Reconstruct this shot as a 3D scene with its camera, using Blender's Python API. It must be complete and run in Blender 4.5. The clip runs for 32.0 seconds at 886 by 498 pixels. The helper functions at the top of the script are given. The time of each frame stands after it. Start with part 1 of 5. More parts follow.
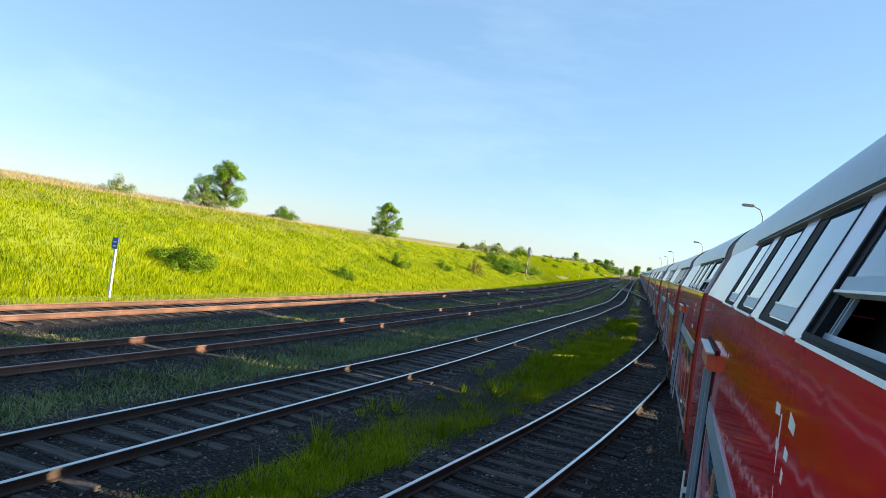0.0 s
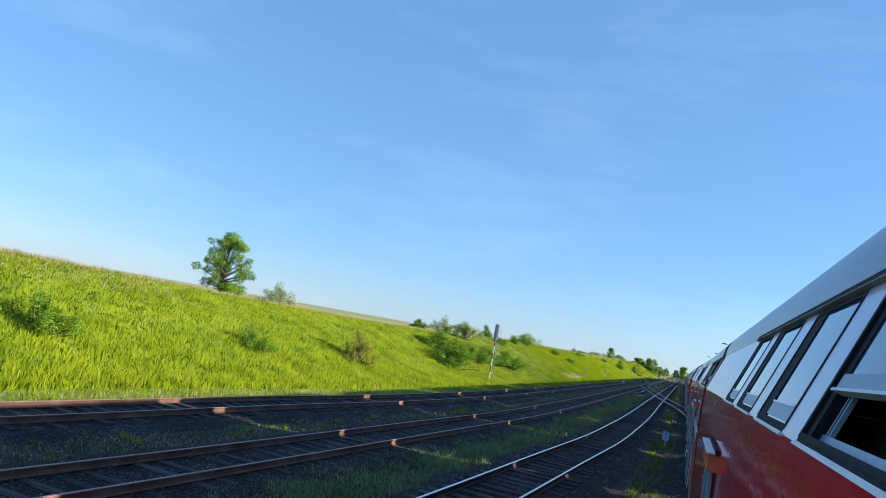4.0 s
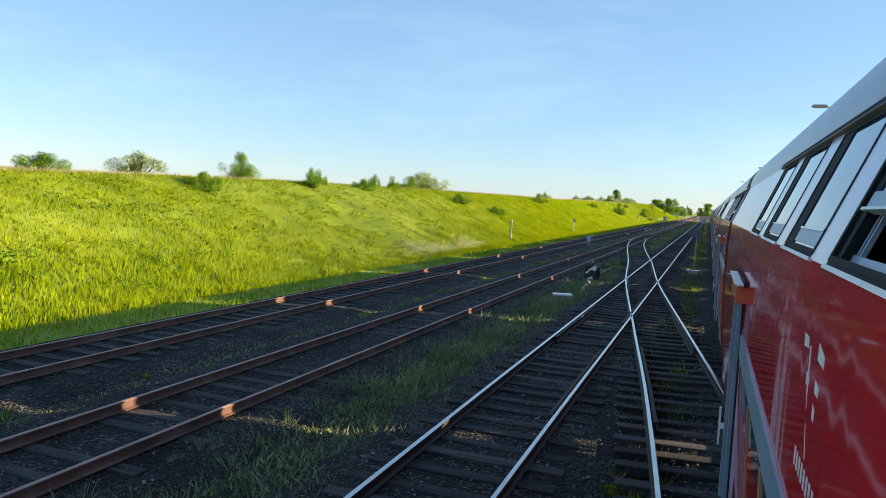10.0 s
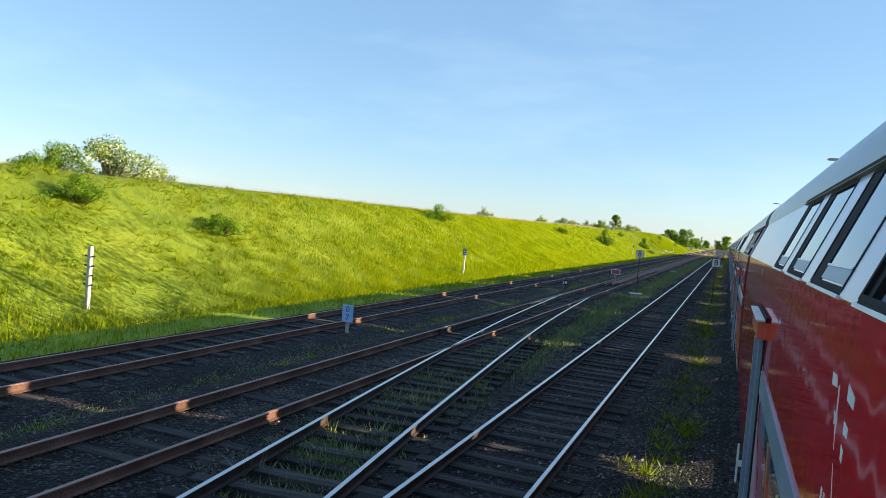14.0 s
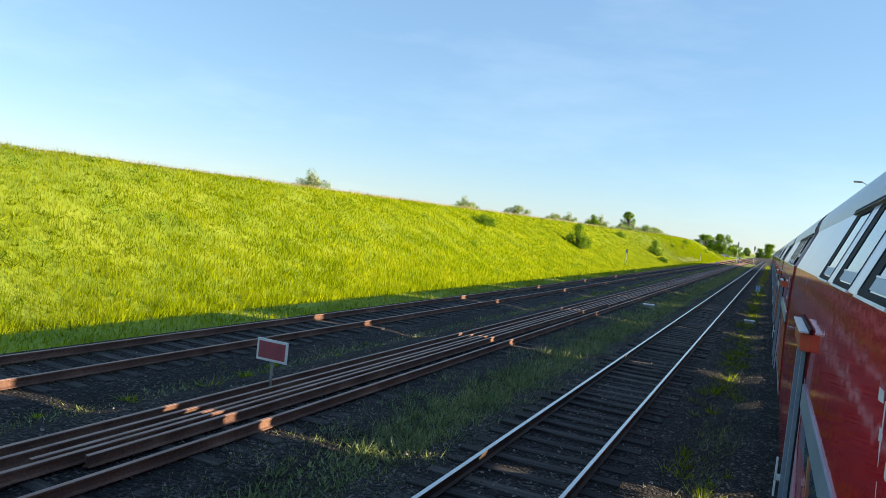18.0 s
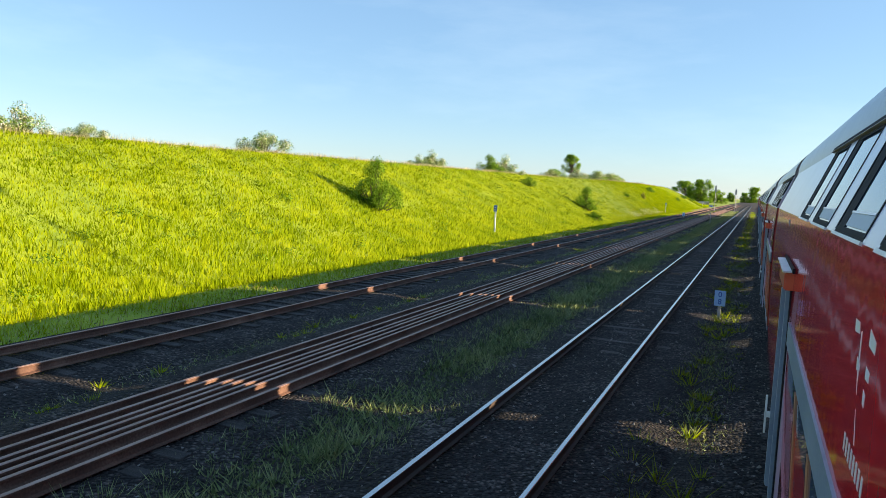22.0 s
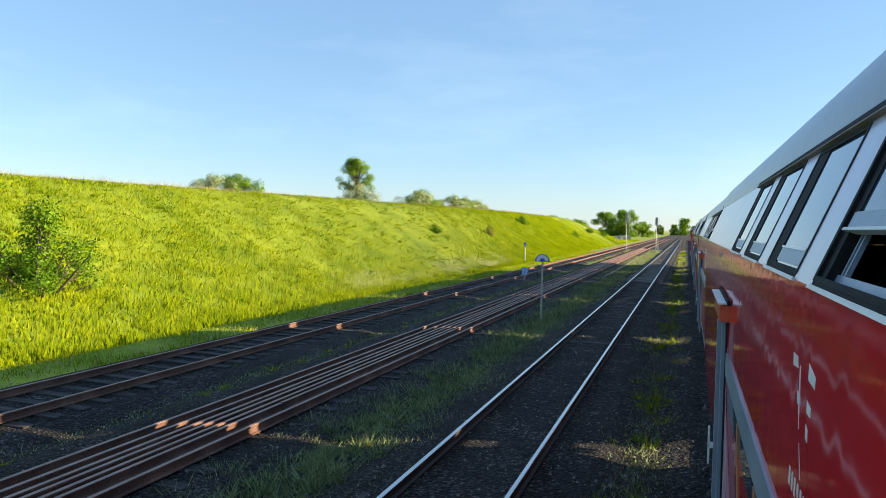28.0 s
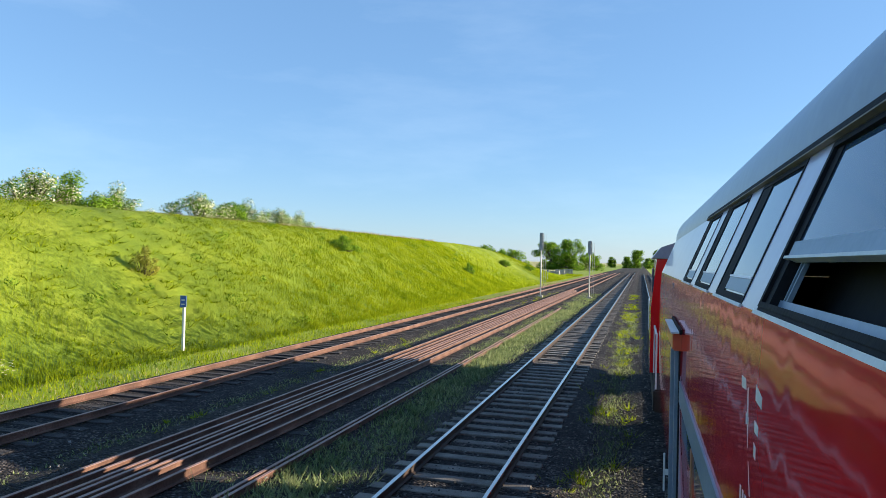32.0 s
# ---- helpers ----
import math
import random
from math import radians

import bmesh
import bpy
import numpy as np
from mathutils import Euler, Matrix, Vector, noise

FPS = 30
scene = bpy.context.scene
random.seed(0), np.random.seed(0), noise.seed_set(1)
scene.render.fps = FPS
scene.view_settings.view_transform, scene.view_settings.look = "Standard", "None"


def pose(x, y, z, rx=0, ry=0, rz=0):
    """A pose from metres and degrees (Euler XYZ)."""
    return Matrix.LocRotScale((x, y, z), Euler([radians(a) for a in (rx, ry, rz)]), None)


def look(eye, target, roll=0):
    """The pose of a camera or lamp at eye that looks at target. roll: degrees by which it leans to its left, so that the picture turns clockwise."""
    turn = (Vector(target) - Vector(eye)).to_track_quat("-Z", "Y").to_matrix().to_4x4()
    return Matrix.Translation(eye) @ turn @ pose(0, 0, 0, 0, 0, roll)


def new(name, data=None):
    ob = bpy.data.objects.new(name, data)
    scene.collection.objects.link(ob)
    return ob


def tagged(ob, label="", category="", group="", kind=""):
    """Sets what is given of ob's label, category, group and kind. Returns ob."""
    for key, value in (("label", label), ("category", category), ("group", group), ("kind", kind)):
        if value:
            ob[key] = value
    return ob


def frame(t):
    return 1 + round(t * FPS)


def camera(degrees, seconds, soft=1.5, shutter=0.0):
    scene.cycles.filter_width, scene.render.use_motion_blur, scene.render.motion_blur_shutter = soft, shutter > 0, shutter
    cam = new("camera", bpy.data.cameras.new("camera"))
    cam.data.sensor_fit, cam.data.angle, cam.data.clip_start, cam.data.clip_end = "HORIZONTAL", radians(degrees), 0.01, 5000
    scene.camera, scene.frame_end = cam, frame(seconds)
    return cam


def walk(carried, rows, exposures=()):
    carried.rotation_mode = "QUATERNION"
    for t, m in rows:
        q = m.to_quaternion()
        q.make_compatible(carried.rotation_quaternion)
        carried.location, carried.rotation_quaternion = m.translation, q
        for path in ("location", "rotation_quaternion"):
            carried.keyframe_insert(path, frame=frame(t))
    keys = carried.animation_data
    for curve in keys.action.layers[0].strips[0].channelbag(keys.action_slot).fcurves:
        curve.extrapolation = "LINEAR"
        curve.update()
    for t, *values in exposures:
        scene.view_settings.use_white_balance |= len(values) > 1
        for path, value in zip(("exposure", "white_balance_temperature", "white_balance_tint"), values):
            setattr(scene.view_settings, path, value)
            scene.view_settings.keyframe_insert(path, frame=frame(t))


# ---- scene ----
# ---- camera ----
LENS = 63.63
PATH = [
    (0.0, -2.586, 2.66, 3.439, 15.40, -0.21, 8.13),
    (0.5, -2.261, 7.56, 3.440, 15.91, 0.85, 8.34),
    (1.0, -2.053, 12.56, 3.441, 16.69, 2.09, 8.36),
    (1.5, -1.934, 17.66, 3.441, 17.80, 2.90, 8.57),
    (2.0, -1.806, 22.84, 3.440, 18.57, 3.32, 8.55),
    (2.5, -1.704, 28.06, 3.438, 19.09, 3.49, 8.65),
    (3.0, -1.656, 33.47, 3.438, 19.75, 5.54, 9.25),
    (3.5, -1.620, 39.10, 3.437, 20.18, 6.46, 9.55),
    (5.5, -1.580, 62.64, 3.432, 18.03, 6.65, 12.30),
    (6.0, -1.530, 68.54, 3.387, 17.54, -0.34, 4.72),
    (6.5, -1.540, 74.52, 3.435, 16.45, -9.32, 4.53),
    (7.0, -1.460, 80.64, 3.401, 16.18, -6.83, 5.34),
    (7.5, -1.545, 86.80, 3.436, 16.21, -6.16, 5.25),
    (8.0, -1.593, 92.85, 3.440, 16.31, -6.25, 4.76),
    (8.5, -1.614, 98.69, 3.439, 17.92, -6.88, 3.32),
    (9.0, -1.618, 104.36, 3.439, 18.95, -6.37, 2.69),
    (9.5, -1.613, 109.93, 3.439, 20.13, -4.28, 2.61),
    (10.0, -1.611, 115.54, 3.438, 20.32, -4.01, 3.07),
    (10.5, -1.609, 121.29, 3.439, 20.30, -3.74, 4.66),
    (11.0, -1.602, 127.19, 3.440, 20.43, -2.90, 6.06),
    (11.5, -1.606, 133.23, 3.439, 20.70, -2.39, 6.59),
    (12.0, -1.623, 139.41, 3.438, 21.00, -2.04, 6.69),
    (12.5, -1.638, 145.69, 3.437, 21.21, -1.84, 6.75),
    (13.0, -1.639, 152.01, 3.434, 21.39, -1.55, 6.84),
    (13.5, -1.635, 158.35, 3.432, 21.60, -1.54, 5.94),
    (14.0, -1.633, 164.72, 3.438, 21.72, -2.15, 4.92),
    (14.5, -1.654, 171.04, 3.466, 21.85, -2.44, 4.31),
    (16.5, -1.626, 195.63, 3.443, 23.70, -2.66, 5.53),
    (17.0, -1.622, 201.60, 3.451, 24.21, -2.56, 6.10),
    (17.5, -1.632, 207.44, 3.441, 24.54, -2.48, 6.26),
    (18.0, -1.637, 213.21, 3.440, 24.63, -2.40, 6.30),
    (18.5, -1.632, 218.95, 3.445, 24.67, -2.24, 6.10),
    (19.0, -1.627, 224.72, 3.446, 24.63, -2.10, 5.98),
    (19.5, -1.619, 230.52, 3.443, 24.64, -2.09, 5.36),
    (20.0, -1.627, 236.36, 3.456, 24.51, -3.60, 4.24),
    (20.5, -1.620, 242.21, 3.441, 24.22, -4.87, 3.39),
    (21.0, -1.624, 248.08, 3.450, 23.90, -5.15, 3.18),
    (21.5, -1.611, 253.97, 3.442, 23.59, -5.31, 3.14),
    (22.0, -1.609, 259.90, 3.434, 23.49, -5.19, 2.73),
    (22.5, -1.615, 265.87, 3.430, 23.57, -5.04, 3.03),
    (23.0, -1.632, 271.86, 3.453, 23.75, -4.84, 3.56),
    (23.5, -1.637, 277.80, 3.447, 24.03, -4.70, 3.36),
    (24.0, -1.639, 283.76, 3.444, 24.32, -4.60, 3.36),
    (24.5, -1.645, 289.72, 3.442, 24.41, -4.54, 3.74),
    (26.5, -1.630, 313.75, 3.435, 24.45, -4.55, 4.03),
    (27.0, -1.635, 319.89, 3.433, 21.95, -4.58, 3.22),
    (27.5, -1.647, 326.12, 3.440, 19.81, -4.08, 1.83),
    (28.0, -1.668, 332.43, 3.456, 18.88, -1.90, 1.32),
    (28.5, -1.642, 338.79, 3.440, 18.37, -0.19, 1.51),
    (29.0, -1.625, 345.22, 3.443, 18.12, 0.51, 1.24),
    (29.5, -1.614, 351.67, 3.445, 17.50, 0.89, 1.04),
    (30.0, -1.617, 358.13, 3.440, 16.84, 1.12, 0.90),
    (30.5, -1.633, 364.64, 3.442, 16.29, 1.29, 0.83),
    (31.0, -1.646, 371.21, 3.446, 16.02, 1.32, 1.02),
    (31.5, -1.639, 377.81, 3.443, 15.80, 1.10, 1.25),
    (32.0, -1.629, 384.46, 3.443, 15.53, 0.78, 1.43),
]
EXPOSURES = [(0, 1.53, 7600, 10), (1, 1.41, 7200, 10), (2, 1.28, 6630, 10), (3, 1.16, 6150, 10), (5.5, 1.14, 6050, 10), (6, 1.16, 6380, 10), (7, 1.41, 7550, 10), (14, 1.44, 7600, 10), (19, 1.44, 7600, 10), (24, 1.44, 7700, 10), (28, 1.46, 7600, 10), (30, 1.34, 6930, 10), (31, 1.24, 6730, 10), (32, 1.21, 6630, 10)]


def seat(x, y, z, yaw, pitch, roll):
    """A pose from a place, the heading to the left of +y, the tilt and the lean."""
    return pose(x, y, z, 0, 0, yaw) @ pose(0, 0, 0, 90 + pitch, 0, 0) @ pose(0, 0, 0, 0, 0, roll)


cam = camera(LENS, 32.0, soft=0.3)
walk(cam, [(t, seat(*r)) for t, *r in PATH], EXPOSURES)

# ---- light ----
SUN_ELEV, SUN_AZ = 14.9, 72.0        # degrees; azimuth from +y towards +x
world = bpy.data.worlds.new("world")
scene.world = world
world.use_nodes = True
wn = world.node_tree.nodes
sky = wn.new("ShaderNodeTexSky")
sky.sky_type, sky.sun_disc = "NISHITA", False
sky.sun_elevation, sky.sun_rotation = radians(SUN_ELEV), radians(SUN_AZ)
sky.air_density, sky.dust_density, sky.ozone_density = 1.0, 0.1, 3.2
wn["Background"].inputs["Strength"].default_value = 0.088
tint = wn.new("ShaderNodeMix")
tint.data_type, tint.blend_type = "RGBA", "MULTIPLY"
tint.inputs[0].default_value, tint.inputs[7].default_value = 1.0, (0.94, 1.0, 1.09, 1.0)
world.node_tree.links.new(sky.outputs[0], tint.inputs[6])
# an even pale haze over the whole sky
haze = wn.new("ShaderNodeMix")
haze.data_type = "RGBA"
haze.inputs[0].default_value, haze.inputs[7].default_value = 0.45, (1.25, 2.64, 4.85, 1.0)
world.node_tree.links.new(tint.outputs[2], haze.inputs[6])
# thin high wisps
wco, wmap, wno, wrm, wis = wn.new("ShaderNodeTexCoord"), wn.new("ShaderNodeMapping"), wn.new("ShaderNodeTexNoise"), wn.new("ShaderNodeMapRange"), wn.new("ShaderNodeMix")
wmap.inputs["Rotation"].default_value, wmap.inputs["Scale"].default_value = (0.1, 0.35, 0.2), (1.6, 2.2, 7.0)
wno.inputs["Scale"].default_value, wno.inputs["Detail"].default_value, wno.inputs["Roughness"].default_value = 1.7, 7, 0.6
for k, v in enumerate((0.5, 0.8, 0.0, 0.07)):
    wrm.inputs[k + 1].default_value = v
wis.data_type = "RGBA"
wis.inputs[7].default_value = (7.5, 8.6, 9.6, 1.0)
wl = world.node_tree.links
wl.new(wco.outputs["Generated"], wmap.inputs[0])
wl.new(wmap.outputs[0], wno.inputs[0])
wl.new(wno.outputs[0], wrm.inputs[0])
wl.new(wrm.outputs[0], wis.inputs[0])
wl.new(haze.outputs[2], wis.inputs[6])
wl.new(wis.outputs[2], wn["Background"].inputs[0])
sun = new("sun", bpy.data.lights.new("sun", "SUN"))
sun.data.energy, sun.data.angle, sun.data.color = 4.6, radians(0.55), (1.0, 0.87, 0.68)
sd = Vector((math.sin(radians(SUN_AZ)) * math.cos(radians(SUN_ELEV)), math.cos(radians(SUN_AZ)) * math.cos(radians(SUN_ELEV)), math.sin(radians(SUN_ELEV))))
sun.matrix_world = look(sd * 100, (0, 0, 0))

# ---- materials ----


def rgb(c):
    return (c[0], c[1], c[2], 1.0)


def material(name, stops, rough=0.8, metal=0.0, scale=6.0, fine=60.0, bump=0.15, dist=0.02, vary=0.0, spec=0.5, island=0.0, coat=0.0, stretch=(1, 1, 1), trans=0.0, grain=3.0):
    """A surface with large stains and fine grain: stops are two or three colours."""
    m = bpy.data.materials.new(name)
    m.use_nodes = True
    n, l = m.node_tree.nodes, m.node_tree.links
    b = n["Principled BSDF"]
    co = n.new("ShaderNodeTexCoord")
    mp = n.new("ShaderNodeMapping")
    mp.inputs["Scale"].default_value = stretch
    l.new(co.outputs["Object"], mp.inputs[0])
    big, small = n.new("ShaderNodeTexNoise"), n.new("ShaderNodeTexNoise")
    big.inputs["Scale"].default_value, big.inputs["Detail"].default_value = scale, 5
    small.inputs["Scale"].default_value, small.inputs["Detail"].default_value = fine, grain
    l.new(mp.outputs[0], big.inputs[0])
    l.new(mp.outputs[0], small.inputs[0])
    mix = n.new("ShaderNodeMath")
    mix.operation, mix.use_clamp = "MULTIPLY_ADD", False
    l.new(small.outputs[0], mix.inputs[0])
    mix.inputs[1].default_value = 0.45
    sub = n.new("ShaderNodeMath")
    sub.operation = "MULTIPLY_ADD"
    l.new(big.outputs[0], sub.inputs[0])
    sub.inputs[1].default_value, sub.inputs[2].default_value = 0.9, -0.17
    l.new(sub.outputs[0], mix.inputs[2])
    last = mix.outputs[0]
    if vary or island:
        src = n.new("ShaderNodeObjectInfo").outputs["Random"] if vary else n.new("ShaderNodeNewGeometry").outputs["Random Per Island"]
        add = n.new("ShaderNodeMath")
        add.operation = "MULTIPLY_ADD"
        l.new(src, add.inputs[0])
        add.inputs[1].default_value = vary or island
        off = n.new("ShaderNodeMath")
        off.operation = "SUBTRACT"
        l.new(last, off.inputs[0])
        off.inputs[1].default_value = (vary or island) / 2
        l.new(off.outputs[0], add.inputs[2])
        last = add.outputs[0]
    ramp = n.new("ShaderNodeValToRGB")
    l.new(last, ramp.inputs[0])
    cr = ramp.color_ramp
    cr.elements[0].position, cr.elements[1].position = 0.25, 0.75
    cr.elements[0].color, cr.elements[1].color = rgb(stops[0]), rgb(stops[-1])
    if len(stops) == 3:
        cr.elements.new(0.5).color = rgb(stops[1])
    l.new(ramp.outputs[0], b.inputs["Base Color"])
    b.inputs["Roughness"].default_value, b.inputs["Metallic"].default_value = rough, metal
    b.inputs["Specular IOR Level"].default_value, b.inputs["Coat Weight"].default_value = spec, coat
    b.inputs["Coat Roughness"].default_value = 0.04
    if bump:
        bp = n.new("ShaderNodeBump")
        bp.inputs["Strength"].default_value, bp.inputs["Distance"].default_value = bump, dist
        l.new(small.outputs[0], bp.inputs["Height"])
        l.new(bp.outputs[0], b.inputs["Normal"])
    if trans:
        tr, ms = n.new("ShaderNodeBsdfTranslucent"), n.new("ShaderNodeMixShader")
        l.new(ramp.outputs[0], tr.inputs[0])
        ms.inputs[0].default_value = trans
        l.new(b.outputs[0], ms.inputs[1])
        l.new(tr.outputs[0], ms.inputs[2])
        l.new(ms.outputs[0], n["Material Output"].inputs[0])
    return m


def gravel(name, stops, scale, bump, dist):
    """Packed stones: each cell has its own tone, with the shade in the gaps between them painted dark and stains over
    all.
    """
    m = bpy.data.materials.new(name)
    m.use_nodes = True
    n, l = m.node_tree.nodes, m.node_tree.links
    b = n["Principled BSDF"]
    co, vo, st, sep, ramp, bp = (n.new("ShaderNode" + k) for k in ("TexCoord", "TexVoronoi", "TexNoise", "SeparateColor", "ValToRGB", "Bump"))
    vo.inputs["Scale"].default_value, st.inputs["Scale"].default_value, st.inputs["Detail"].default_value = scale, 0.9, 5
    l.new(co.outputs["Object"], vo.inputs["Vector"])
    l.new(co.outputs["Object"], st.inputs["Vector"])
    l.new(vo.outputs["Color"], sep.inputs[0])
    mul, gap = n.new("ShaderNodeMath"), n.new("ShaderNodeMath")
    mul.operation, gap.operation = "MULTIPLY_ADD", "MULTIPLY_ADD"
    l.new(sep.outputs[0], mul.inputs[0])
    mul.inputs[1].default_value = 0.75
    sub = n.new("ShaderNodeMath")
    sub.operation = "MULTIPLY_ADD"
    l.new(st.outputs[0], sub.inputs[0])
    sub.inputs[1].default_value, sub.inputs[2].default_value = 0.9, -0.28
    l.new(sub.outputs[0], mul.inputs[2])
    # crevice shade in the colour: darker away from each stone's middle
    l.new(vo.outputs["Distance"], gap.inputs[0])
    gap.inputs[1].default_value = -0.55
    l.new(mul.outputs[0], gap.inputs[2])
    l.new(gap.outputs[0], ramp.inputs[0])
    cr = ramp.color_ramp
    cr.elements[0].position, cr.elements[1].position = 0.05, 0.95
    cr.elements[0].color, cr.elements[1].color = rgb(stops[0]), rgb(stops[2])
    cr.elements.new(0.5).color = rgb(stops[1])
    l.new(ramp.outputs[0], b.inputs["Base Color"])
    b.inputs["Roughness"].default_value, b.inputs["Specular IOR Level"].default_value = 0.9, 0.3
    bp.inputs["Strength"].default_value, bp.inputs["Distance"].default_value = bump, dist
    bp.invert = True
    l.new(vo.outputs["Distance"], bp.inputs["Height"])
    l.new(bp.outputs[0], b.inputs["Normal"])
    return m


# stone tones lowered to deepen the train's shade on the beds
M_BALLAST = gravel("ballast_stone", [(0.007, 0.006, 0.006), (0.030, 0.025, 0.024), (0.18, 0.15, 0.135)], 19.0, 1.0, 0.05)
M_STONE = material("loose_stone", [(0.012, 0.011, 0.011), (0.04, 0.037, 0.035), (0.20, 0.185, 0.17)], 0.95, scale=3, fine=30, bump=0.3, island=0.7)
M_SOIL = gravel("cinder_soil", [(0.011, 0.010, 0.008), (0.038, 0.034, 0.026), (0.15, 0.13, 0.105)], 27.0, 0.9, 0.03)
M_TURF = material("green_turf", [(0.118, 0.188, 0.007), (0.21, 0.285, 0.011), (0.305, 0.35, 0.02)], 0.9, scale=0.3, fine=9, bump=0.8, dist=0.06)
M_FIELD = material("dry_meadow", [(0.22, 0.26, 0.05), (0.38, 0.35, 0.11), (0.50, 0.43, 0.18)], 0.95, scale=0.12, fine=5, bump=0.8, dist=0.1)
M_BLADE = material("grass_blade", [(0.13, 0.205, 0.004), (0.255, 0.34, 0.007), (0.365, 0.415, 0.016)], 0.85, scale=0.5, fine=2.2, bump=0, island=0.34, spec=0.1, trans=0.3)
M_STRAW = material("dry_grass_blade", [(0.28, 0.22, 0.09), (0.42, 0.34, 0.17), (0.55, 0.46, 0.27)], 0.8, scale=0.3, fine=3, bump=0, island=0.5, trans=0.25)
M_LEAF = material("leaf", [(0.06, 0.15, 0.006), (0.135, 0.275, 0.012), (0.25, 0.375, 0.03)], 0.75, spec=0.2, scale=0.6, fine=4, bump=0, island=0.5, trans=0.3)
M_LEAF_Y = material("yellow_green_leaf", [(0.16, 0.20, 0.02), (0.30, 0.30, 0.03), (0.42, 0.38, 0.05)], 0.6, scale=0.6, fine=4, bump=0, island=0.5, trans=0.3)
M_WEED = material("dark_weed_leaf", [(0.10, 0.155, 0.05), (0.195, 0.265, 0.09), (0.36, 0.40, 0.17)], 0.6, scale=0.6, fine=4, bump=0, island=0.5, trans=0.35)
M_BLOSSOM = material("white_blossom", [(0.46, 0.45, 0.27), (0.64, 0.61, 0.42), (0.80, 0.77, 0.60)], 0.7, scale=1, fine=5, bump=0, island=0.4, trans=0.2)
M_BARK = material("bark", [(0.05, 0.035, 0.025), (0.13, 0.10, 0.07)], 0.9, scale=4, fine=30, bump=0.6)
M_RUST = material("rusty_rail", [(0.06, 0.028, 0.02), (0.13, 0.062, 0.042), (0.24, 0.13, 0.09)], 0.8, metal=0.15, scale=1.2, fine=30, bump=0.3, dist=0.01)
# rust of the rail tops, paled and pinked by a painted-in highlight
M_RUSTHEAD_LIT = material("rusty_rail_head_highlight", [(0.21, 0.115, 0.09), (0.31, 0.18, 0.14), (0.42, 0.27, 0.22)], 0.55, metal=0.0, scale=1.6, fine=30, bump=0.15, dist=0.006)
M_RAILSIDE = material("dark_rail_side", [(0.025, 0.016, 0.013), (0.07, 0.042, 0.03)], 0.75, metal=0.2, scale=1.2, fine=30, bump=0.3, dist=0.01)
M_SHINE = material("worn_rail_head", [(0.50, 0.48, 0.46), (0.66, 0.64, 0.62)], 0.22, metal=1.0, scale=2, fine=40, bump=0.03, dist=0.005)
M_SLEEPER = material("old_timber_sleeper", [(0.010, 0.009, 0.009), (0.028, 0.024, 0.023), (0.085, 0.074, 0.068)], 0.9, scale=2.0, fine=35, bump=0.6, vary=0.35, stretch=(0.6, 6, 3))
M_OLDCON = material("grimy_concrete_sleeper", [(0.07, 0.06, 0.05), (0.14, 0.125, 0.11), (0.23, 0.21, 0.18)], 0.9, scale=2.5, fine=40, bump=0.4)
M_CONCRETE = material("weathered_concrete", [(0.28, 0.26, 0.23), (0.42, 0.40, 0.36), (0.52, 0.49, 0.45)], 0.9, scale=2.5, fine=40, bump=0.4)
M_RED = material("glossy_red_paint", [(0.66, 0.010, 0.014), (0.80, 0.016, 0.020)], 0.06, scale=1.2, fine=2.6, bump=0.07, dist=0.03, coat=0.0, spec=0.5, stretch=(1, 1.7, 0.3), grain=1.0)
M_ENDRED = material("dull_red_paint", [(0.22, 0.02, 0.02), (0.34, 0.04, 0.035)], 0.5, scale=2, fine=20, bump=0.1)
M_ENDWALL = material("grimy_grey_end", [(0.10, 0.10, 0.11), (0.2, 0.2, 0.21)], 0.6, scale=2, fine=20, bump=0.1)
M_TAN = material("tan_weathered_strip", [(0.22, 0.18, 0.14), (0.34, 0.28, 0.22)], 0.7, scale=3, fine=30, bump=0.1)
M_ORANGE = material("orange_red_paint", [(0.66, 0.11, 0.05), (0.78, 0.16, 0.07)], 0.35, scale=2, fine=20, bump=0.05, coat=0.4)
M_GREY = material("pale_grey_paint", [(0.45, 0.41, 0.52), (0.55, 0.51, 0.62)], 0.32, scale=1.0, fine=14, bump=0.06, dist=0.01, coat=0.4)
M_TRIM = material("dull_grey_trim", [(0.20, 0.27, 0.34), (0.30, 0.37, 0.45)], 0.4, metal=0.2, scale=2, fine=30, bump=0.08)
M_ROOF = material("blue_grey_roof", [(0.17, 0.215, 0.275), (0.25, 0.30, 0.36)], 0.36, scale=0.9, fine=12, bump=0.04, coat=0.2)
# rubber parts, and black strips drawn for a shadow line and window reveals
M_RUBBER_SHADOW = material("black_rubber_and_shadow", [(0.010, 0.010, 0.012), (0.022, 0.022, 0.026)], 0.75, scale=3, fine=30, bump=0.1, spec=0.15)
M_UNDER = material("grimy_underframe", [(0.02, 0.018, 0.016), (0.07, 0.055, 0.045)], 0.85, metal=0.2, scale=2, fine=25, bump=0.4)
# near-black so that the coach's inner shade is in the colour
M_INSIDE_SHADE = material("coach_interior_in_shade", [(0.006, 0.006, 0.007), (0.02, 0.019, 0.018)], 0.8, scale=2, fine=15, bump=0.1)
M_GLASS = material("window_glass", [(0.04, 0.085, 0.14), (0.06, 0.11, 0.17)], 0.03, scale=0.8, fine=3, bump=0.01, spec=0.75)
M_BROWN = material("brown_window_post", [(0.40, 0.15, 0.07), (0.52, 0.22, 0.11)], 0.5, scale=3, fine=30, bump=0.1)
